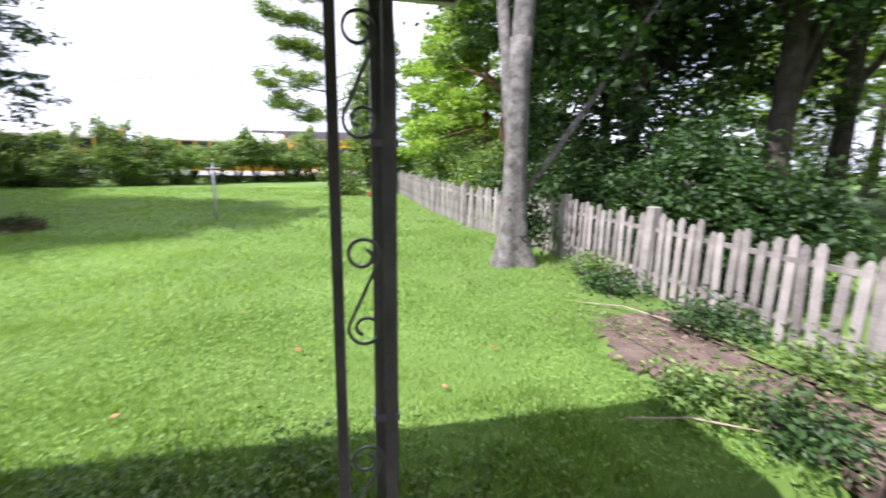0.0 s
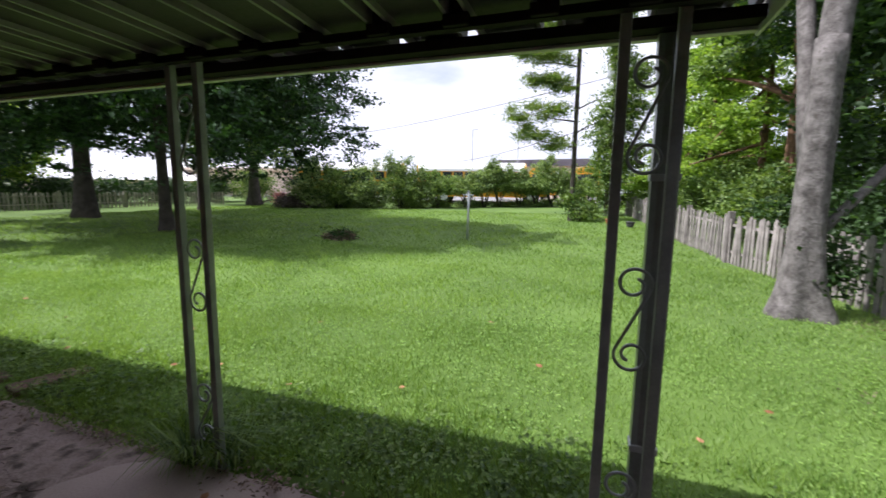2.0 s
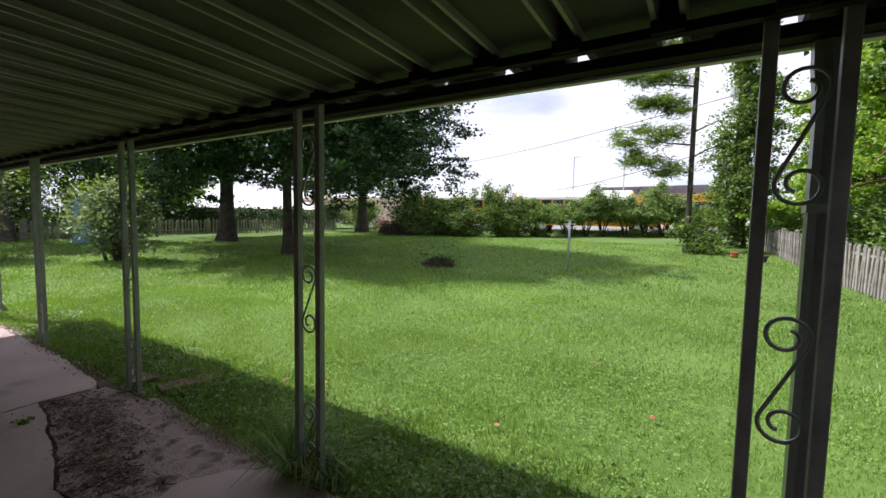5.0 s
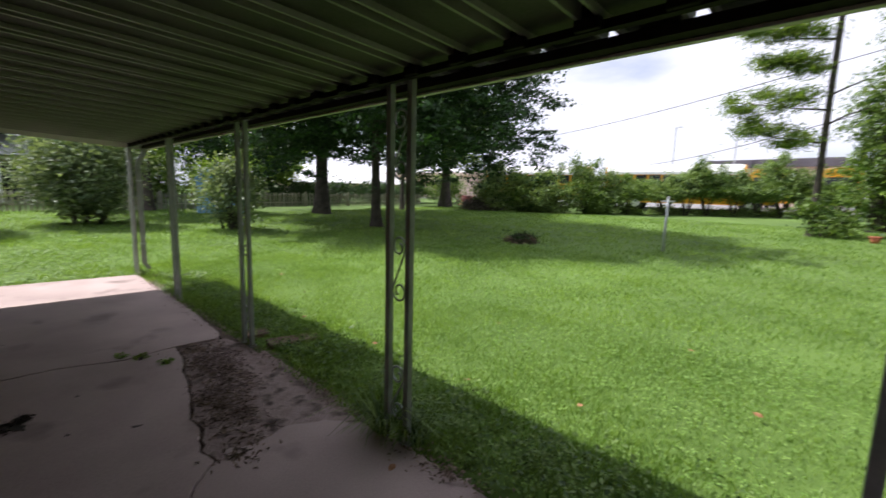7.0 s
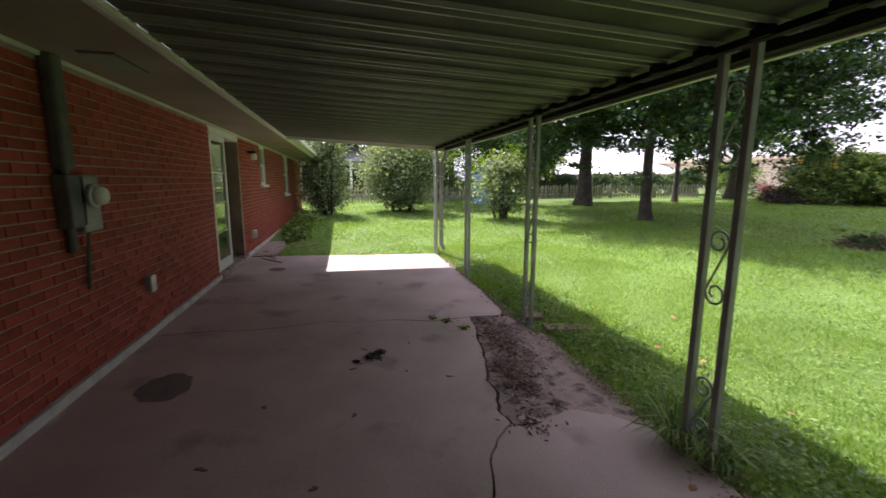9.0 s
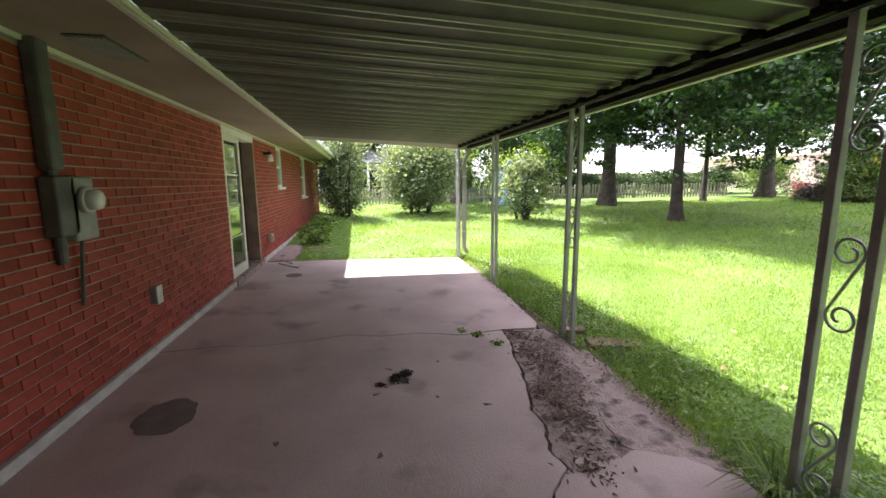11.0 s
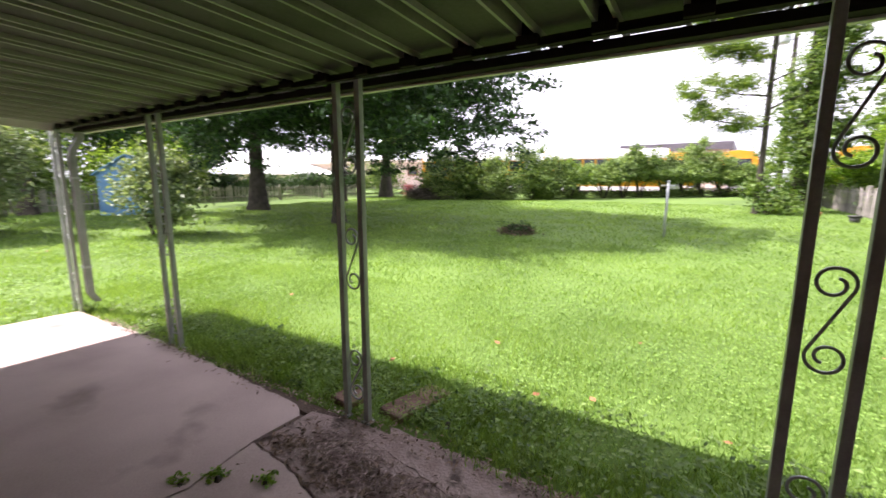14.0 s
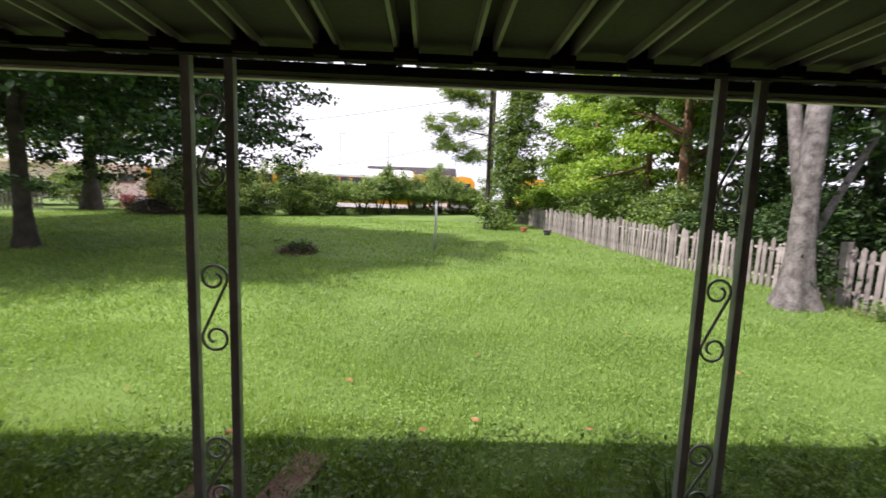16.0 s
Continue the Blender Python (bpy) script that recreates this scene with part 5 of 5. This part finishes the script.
low_building("long_building", "long tan building with brown windows beyond the hedge", -24, 3, 0, 10, 2.8, 0.3, STUCCO, STUCCO, 8, (-28, 38, 0.6), [(-19, 1.6, 0.8, 2.1), (-15, 1.6, 0.8, 2.1), (-11.6, 1.6, 0.8, 2.1), (-7.4, 1.8, 0.8, 2.1), (-2.4, 1.3, 1.4, 2.1), (0.6, 1.3, 1.4, 2.1)])
barn = thing("white_building", "long low building with a white metal roof", "building", (-52, 22, 0.3))
part("wall", box(-16, 16, -5, 5, 0, 2.3), STUCCO, barn)
bm = bmesh.new()
rv = [bm.verts.new(p) for p in ((-16.5, -5.6, 2.2), (16.5, -5.6, 2.2), (16.5, 0, 4.6), (-16.5, 0, 4.6), (16.5, 5.6, 2.2), (-16.5, 5.6, 2.2))]
for f in ((0, 1, 2, 3), (3, 2, 4, 5), (0, 3, 5), (1, 4, 2)):
    bm.faces.new([rv[i] for i in f])
part("roof", bm, WHITE_ROOF, barn)
barn.matrix_basis = pose(-49, 33, 0.0, 0, 0, 52)
shed = thing("neighbour_house", "small neighbouring house with a pale roof and porch", "house", (-29, 0, 0.4))
part("wall", box(-3, 3, -4, -0.5, 0, 2.3), TRIM, shed)
# Dark sheet on the wall stands for the shade inside the porch.
part("porch_shade_panel", box(-2.0, 2.0, -0.52, -0.46, 0.1, 2.0), DARK_GLASS, shed)
bm = bmesh.new()
rv = [bm.verts.new(p) for p in ((-3.4, 1.0, 2.25), (3.4, 1.0, 2.25), (3.4, -2.2, 3.4), (-3.4, -2.2, 3.4), (3.4, -4.4, 2.25), (-3.4, -4.4, 2.25))]
for f in ((0, 1, 2, 3), (3, 2, 4, 5), (0, 3, 5), (1, 4, 2), (0, 5, 4, 1)):
    bm.faces.new([rv[i] for i in f])
part("roof", bm, PALE_ROOF, shed)
for x in (-2.9, -1, 1, 2.9):
    part("porch_post", box(x - 0.07, x + 0.07, 0.8, 0.94, 0, 2.25), WHITE, shed)
shed.matrix_basis = pose(-29.5, -0.6, 0.35, 0, 0, -85)
hut = thing("garden_shed", "small blue board-sided garden shed with a gable roof", "shed", (0, 0, 0))
bm = bmesh.new()
out = [(-0.85, 0), (0.85, 0), (0.85, 1.45), (0, 2.05), (-0.85, 1.45)]
fv, bv = [bm.verts.new((x, -0.7, z)) for x, z in out], [bm.verts.new((x, 0.7, z)) for x, z in out]
bm.faces.new(fv[::-1])
bm.faces.new(bv)
for i in range(5):
    bm.faces.new((fv[i], fv[(i + 1) % 5], bv[(i + 1) % 5], bv[i]))
part("wall", bm, BLUE, hut)
for i in range(9):
    part("siding_board", box(-0.87, 0.87, -0.72, -0.70, 0.02 + 0.16 * i, 0.165 + 0.16 * i), BLUE, hut)
for s in (-1, 1):
    bm = bmesh.new()
    vs = [bm.verts.new(p) for p in ((0, -0.82, 2.07), (0, 0.82, 2.07), (s * 1.0, 0.82, 1.36), (s * 1.0, -0.82, 1.36), (0, -0.82, 2.12), (0, 0.82, 2.12), (s * 1.0, 0.82, 1.41), (s * 1.0, -0.82, 1.41))]
    for f in ((0, 1, 2, 3), (4, 7, 6, 5), (0, 3, 7, 4), (1, 5, 6, 2), (3, 2, 6, 7), (0, 4, 5, 1)):
        bm.faces.new([vs[k] for k in f])
    part("roof_slope", bm, BLUE, hut)
part("vent_window", box(-0.15, 0.15, -0.735, -0.715, 1.46, 1.66), BLACK, hut)
part("door", box(-0.38, 0.38, -0.74, -0.722, 0.05, 1.3), BLUE, hut)
hut.matrix_basis = pose(-20.4, 7.3, float(rise(-20.4, 7.3)), 0, 0, 55)
util = thing("utility_pole", "wooden utility pole with a grey transformer", "utility pole", (1.2, 33, 0.4))
part("shaft", sweep([(0, 0, -0.3), (0, 0, 6), (0, 0, 12.5)], [0.16, 0.14, 0.11], 10), BARK, util, smooth=True)
part("crossarm", box(-1.2, 1.2, -0.06, 0.06, 11.6, 11.75, 0.01), BARK, util)
part("transformer", lathe([(0.3, 9.6), (0.33, 9.7), (0.33, 10.7), (0.25, 10.85)]), GALVANISED, util, smooth=True).location = (-0.55, 0, -0.6)
for i, (a, b) in enumerate((((1.2, 33, 9.6), (-45, 48, 8.0)), ((1.2, 33, 6.6), (-30, 60, 5.4)))):
    pts = [Vector(a).lerp(Vector(b), t / 12) - Vector((0, 0, 1.2 * math.sin(math.pi * t / 12))) for t in range(13)]
    solid("power_line", sweep(pts, 0.025, 4), BLACK, "thin black overhead power line", "cable", "overhead lines")
for x, y in ((-14.5, 52), (-8.5, 50)):
    lp = thing("light_pole", "thin grey light pole by the far building", "light pole", (x, y, 0.6), "light poles")
    part("shaft", sweep([(0, 0, 0), (0, 0, 8.5)], 0.07, 8), GALVANISED, lp)
    part("head", box(0, 0.7, -0.1, 0.1, 8.4, 8.5, 0.02), GALVANISED, lp)

# ---- grass, clover and litter ----
def blades(name, x0, x1, y0, y1, per, height, width, mat, label, keep=None):
    """Mown grass as one object: a slim bent triangle for each blade."""
    n = int((x1 - x0) * (y1 - y0) * per)
    x, y = rng.uniform(x0, x1, n), rng.uniform(y0, y1, n)
    tuft = np.sin(x * 2.3 + 1.7 * np.sin(y * 1.9)) * np.sin(y * 2.9 + 1.3 * np.sin(x * 1.3))
    ok = rng.uniform(0, 1, n) < 0.72 + 0.28 * tuft
    if keep is not None:
        ok &= keep(x, y)
    x, y, tuft = x[ok], y[ok], tuft[ok]
    n = len(x)
    z = rise(x, y) + 0.02 * np.sin(x * 1.3 + y * 0.7) * np.sin(y * 1.1 - x * 0.4) * np.clip((y - 2.2) / 2, 0, 1) - 0.004
    a = rng.uniform(0, 2 * np.pi, n)
    h = height * rng.uniform(0.5, 1.3, n) * (1 + 0.25 * tuft)
    lean, b = h * rng.uniform(0.1, 1.0, n), rng.uniform(0, 2 * np.pi, n)
    w = width * rng.uniform(0.6, 1.3, n)
    v = np.empty((n, 3, 3))
    v[:, 0] = np.stack([x - w * np.cos(a), y - w * np.sin(a), z], -1)
    v[:, 1] = np.stack([x + w * np.cos(a), y + w * np.sin(a), z], -1)
    v[:, 2] = np.stack([x + lean * np.cos(b), y + lean * np.sin(b), z + h], -1)
    ob = new(name, mesh_arrays(name, v.reshape(-1, 3), np.arange(3 * n).reshape(-1, 3), mat))
    return tagged(ob, label, "grass", kind="stuff")


def off_patio(x, y):
    edge = 1.85 + 0.05 * np.sin(x * 3.1) + 0.03 * np.sin(x * 7.7)
    end = -8.62 + 0.04 * np.sin(y * 4.0)
    bed = (x > 1.95 + 0.22 * np.sin(y * 1.7) + 0.07 * np.sin(y * 9.1)) & (y < 5.4)
    return ((y > edge) | (x < end)) & ~bed


LAWN_LABEL = "short mown green lawn grass"
blades("lawn_grass", -9.5, 3.2, 1.7, 4.6, 5200, 0.05, 0.0030, GRASS, LAWN_LABEL, off_patio)
blades("lawn_grass", 1.2, 3.3, -1.6, 2.4, 4200, 0.055, 0.0034, GRASS, LAWN_LABEL, lambda x, y: (x > 1.23) & ((y < 1.72) | (x > 1.8)) & ((x < 2.08 + 0.06 * np.sin(y * 6.0)) | (y < 1.22)))
blades("lawn_grass", -12, 3.0, 4.6, 9, 1500, 0.055, 0.006, GRASS, LAWN_LABEL)
blades("lawn_grass", -20, 2.2, 9, 22, 330, 0.06, 0.012, GRASS, LAWN_LABEL)
blades("lawn_grass", -14, -8.5, -1.2, 4.6, 1100, 0.055, 0.006, GRASS, LAWN_LABEL, off_patio)
blades("lawn_grass", -23, -12, -2, 9, 260, 0.06, 0.013, GRASS, LAWN_LABEL)
blades("shaded_grass", -8.6, 1.2, 1.86, 2.8, 2600, 0.085, 0.0042, GRASS, "deeper uncut grass in the roof's shade", lambda x, y: off_patio(x, y) & ((x < -4.75) | (x > -3.95) | (y > 2.15)) & (np.sin(x * 3.7 + y * 5.0) * np.sin(y * 7.3 - x * 2.2) > -0.35))
bed_weeds = clumps([((2.0, 2.2, 0.03), (0.22, 0.7, 0.03)), ((2.15, 3.9, 0.03), (0.25, 0.8, 0.03)), ((2.5, 2.6, 0.02), (0.4, 1.1, 0.02))], 90, 8, 0.06, 0.3)
tagged(new("bed_weeds", leaf_cloud("bed_weeds", bed_weeds, 0.04, LEAF_MID, flat=0.8)), "scattered green weeds in the soil bed", "weeds", kind="stuff")
edge_litter = clumps([((-0.6 - 1.15 * k, 1.80, 0.008), (0.65, 0.045, 0.010)) for k in range(7)], 210, 7, 0.05, 0.05)
tagged(new("edge_litter", leaf_cloud("edge_litter", edge_litter, 0.028, LITTER, flat=0.9, slim=0.45)), "brown dead leaf bits along the slab's edge", "litter", kind="stuff").matrix_basis = TILTED
weeds = clumps([((-0.4 - 0.8 * k, 2.25, 0.03), (0.5, 0.36, 0.03)) for k in range(10)], 420, 8, 0.06, 0.3)
tagged(new("broadleaf_weeds", leaf_cloud("broadleaf_weeds", weeds, 0.036, LEAF_MID, flat=0.8)), "broad-leaved green weeds in the shaded grass", "weeds", kind="stuff")
blades("patio_edge_grass", -8.7, 1.2, 1.77, 2.1, 1900, 0.10, 0.0038, GRASS, "longer grass along the slab's edge", lambda x, y: (np.sin(x * 5.3) + np.sin(x * 2.1 + 1) > -0.7) & ((x < -4.5) | (x > -4.0)))


def clover(name, x0, x1, y0, y1, per, size, keep=None):
    n = int((x1 - x0) * (y1 - y0) * per)
    x, y = rng.uniform(x0, x1, n), rng.uniform(y0, y1, n)
    patch = np.sin(x * 1.1 + 2 * np.sin(y * 0.8)) * np.sin(y * 1.4 + 1.5 * np.sin(x * 0.9)) + 0.3 * np.sin(x * 4.1) * np.sin(y * 3.7)
    ok = rng.uniform(-0.9, 1.0, n) < patch
    if keep is not None:
        ok &= keep(x, y)
    x, y = x[ok], y[ok]
    c = np.repeat(np.stack([x, y, rise(x, y) + rng.uniform(0.015, 0.055, len(x))], -1), 3, axis=0) + rng.normal(size=(3 * len(x), 3)) * np.array([1, 1, 0.3]) * size * 0.45
    ob = new(name, leaf_cloud(name, c, size, CLOVER, flat=0.88, slim=0.85))
    return tagged(ob, "patches of clover leaves in the lawn", "clover", kind="stuff")


clover("clover", -9.5, 3.0, 1.85, 5, 900, 0.0145, off_patio)
clover("clover", -12, 2.8, 5, 10, 190, 0.021)
clover("clover", -14, -8.7, -1.0, 5, 330, 0.03, off_patio)

wx = rng.uniform(-8.6, 1.4, 420)
wy = 1.86 + np.abs(rng.normal(size=420)) * 0.33
keep_w = (np.sin(wx * 3.3) + np.sin(wx * 1.4 + 2) > -0.6) & ((np.abs(wx + 4.08) > 0.2) | (wy > 2.4))
wc = np.stack([wx, wy, rise(wx, wy) + 0.03], -1)[keep_w]
wc = np.repeat(wc, 14, axis=0) + rng.normal(size=(14 * len(wc), 3)) * np.array([0.045, 0.045, 0.022])
tagged(new("edge_weeds", leaf_cloud("edge_weeds", wc, 0.035, LEAF_MID, flat=0.6, slim=0.5)), "broad-leaved weeds in the shaded grass beside the slab", "weeds", kind="stuff")

# weeds at the posts and on the broken slab
for i, (x, y, s, n) in enumerate(((-2.25, 1.80, 0.36, 120), (-2.05, 1.86, 0.28, 90), (-8.55, 1.86, 0.20, 40), (-4.05, 1.98, 0.12, 24), (-3.9, 2.0, 0.14, 20), (-0.15, 1.9, 0.14, 24))):
    ob = thing("weed_tuft", "tuft of long grass at the foot of a post", "weed", (x, y, -0.07), "weeds at the posts")
    q = random.Random(300 + i)
    verts, faces = [], []
    for k in range(n):
        a, l = q.uniform(0, 6.28), s * q.uniform(0.5, 1.3)
        b = (q.uniform(-0.06, 0.06), q.uniform(-0.04, 0.04))
        d, p = (math.cos(a), math.sin(a)), (-math.sin(a) * 0.004, math.cos(a) * 0.004)
        j = len(verts)
        verts += [(b[0] - p[0], b[1] - p[1], 0), (b[0] + p[0], b[1] + p[1], 0), (b[0] + d[0] * l * 0.45 + p[0], b[1] + d[1] * l * 0.45 + p[1], l * 0.55), (b[0] + d[0] * l * 0.45 - p[0], b[1] + d[1] * l * 0.45 - p[1], l * 0.55), (b[0] + d[0] * l, b[1] + d[1] * l, l * q.uniform(0.25, 0.6))]
        faces += [(j, j + 1, j + 2), (j, j + 2, j + 3), (j + 3, j + 2, j + 4)]
    part("foliage", mesh_from("foliage", verts, faces, LEAF_MID), LEAF_MID, ob)
for i, (x, y, s) in enumerate(((-4.52, 1.02, 0.07), (-4.28, 1.14, 0.05), (-3.95, 2.06, 0.10), (-3.7, 2.05, 0.09), (-4.62, 0.9, 0.04))):
    bush("crack_weed", "small broad-leaved weed growing from the broken slab", x, y, [((0, 0, s * 0.3), (s * 1.0, s * 0.7, s * 0.35))], 10, 9, 0.015, 0.028, CLOVER, 1, "weeds in the cracks", 330 + i).location.z = -0.012 + fall(y)
grit = clumps([((-3.75, 1.42, -0.016), (0.55, 0.20, 0.004)), ((-3.2, 1.22, -0.016), (0.42, 0.14, 0.004)), ((-4.2, 1.5, -0.016), (0.3, 0.2, 0.004))], 300, 8, 0.04, 0.05)
tagged(new("grit", leaf_cloud("grit", grit, 0.045, CHIPS, flat=0.92, slim=0.22)), "bark chips and grit on the broken slab edge", "litter", kind="stuff").matrix_basis = TILTED
mulch = clumps([((-3.9, 1.40, -0.012), (0.5, 0.2, 0.005)), ((-3.3, 1.22, -0.012), (0.5, 0.13, 0.005)), ((-4.45, 1.42, -0.012), (0.16, 0.25, 0.004)), ((-2.7, 1.1, -0.008), (0.25, 0.08, 0.004))], 120, 8, 0.05, 0.05)
tagged(new("mulch", leaf_cloud("mulch", mulch, 0.045, LITTER, flat=0.9, slim=0.3)), "dark damp leaf mulch on the crumbled slab edge", "litter", kind="stuff").matrix_basis = TILTED
edge_x = rng.uniform(-8.4, 1.0, 500)
edge_pts = np.stack([edge_x, 1.80 + rng.normal(size=500) * 0.03 + 0.0, rng.uniform(-0.012, 0.006, 500)], -1)
tagged(new("edge_litter", leaf_cloud("edge_litter", edge_pts, 0.026, CHIPS, flat=0.9, slim=0.5)), "dead leaf litter along the slab's edge", "litter", kind="stuff").matrix_basis = TILTED
q = random.Random(88)
leaf_me = mesh_from("dead_leaf", [(-0.03, 0, 0), (-0.009, 0.021, 0.005), (0.012, 0.018, 0.003), (0.03, 0.003, 0.007), (0.009, -0.018, 0.004), (-0.012, -0.021, 0.006), (0, 0, 0.008)], [(0, 6, 1), (1, 6, 2), (2, 6, 3), (3, 6, 4), (4, 6, 5), (5, 6, 0)], DEAD)
for x, y in ((-2.3, 2.66), (-1.5, 2.9), (-3.4, 2.62), (-4.6, 2.55), (0.4, 2.9), (-0.6, 3.6), (-5.6, 3.1), (-2.9, 3.9), (-6.9, 3.4), (-1.95, 1.62), (-3.05, 2.75), (0.9, 3.4), (-4.0, 3.3), (-1.2, 4.5), (-8.2, 1.95), (-13.0, 2.6), (-13.1, 2.75)):
    leaf_ob = solid("fallen_leaf", leaf_me, DEAD, "curled brown fallen leaf", "leaf", "fallen leaves")
    lift = 0.03 if y > 1.85 else -0.01
    leaf_ob.matrix_basis = pose(x, y, float(rise(x, y)) + lift + 0.012 if y > 1.85 else -0.012 + fall(y), q.uniform(-15, 15), q.uniform(-15, 15), q.uniform(0, 360))
for i, (a, b) in enumerate((((-8.35, -1.42), (-7.9, -1.05)), ((-8.72, -1.45), (-8.3, -1.2)), ((-9.6, -1.05), (-10.1, -0.55)), ((-10.0, -1.15), (-10.3, -0.75)))):
    solid("loose_stick", sweep([(a[0], a[1], 0.012), ((a[0] + b[0]) / 2 + 0.02, (a[1] + b[1]) / 2, 0.014), (b[0], b[1], 0.012)], 0.012, 6), STICK, "thin dark stick lying by the house wall", "stick", "loose sticks")

# ---- bricks of the house wall ----
COURSE, LONG, JOINT = 0.0677, 0.203, 0.010
near_brick = bm_mesh("brick", box(0, LONG, -0.02, 0.0, 0, COURSE - JOINT), BRICK)
rest_v, rest_f = [], []
courses = int((WALL_TOP - 0.066) / COURSE)
q = random.Random(5)
for k in range(courses):
    z = 0.066 + k * COURSE
    x = WALL_X1 + (LONG + JOINT) / 2 * (k % 2)
    while x < WALL_X0 - 0.1:
        spans = [(x, min(x + LONG, WALL_X0))]
        for x0, x1, z0, z1 in OPENINGS:
            if z + COURSE > z0 + 0.02 and z < z1:
                spans = [s for a, b in spans for s in ((a, min(b, x0)), (max(a, x1), b)) if s[1] - s[0] > 0.03]
        for a, b in spans:
            if -5.15 < a < -3.05 and b - a > LONG - 0.001:
                p = part("brick", near_brick, BRICK, wall)
                p.location = (a, WALL_Y + q.uniform(-0.0015, 0.0015), z)
            else:
                j = len(rest_v)
                y1 = WALL_Y + q.uniform(-0.0015, 0.0015)
                rest_v += [(u, v, w) for u in (a, b) for v in (y1 - 0.02, y1) for w in (z, z + COURSE - JOINT)]
                rest_f += [(j, j + 1, j + 3, j + 2), (j + 4, j + 6, j + 7, j + 5), (j, j + 4, j + 5, j + 1), (j + 2, j + 3, j + 7, j + 6), (j + 1, j + 5, j + 7, j + 3), (j, j + 2, j + 6, j + 4)]
        x += LONG + JOINT
tagged(part("bricks", mesh_from("bricks", rest_v, rest_f, BRICK_FAR), BRICK_FAR, wall), "red bricks of the longer wall", kind="stuff")
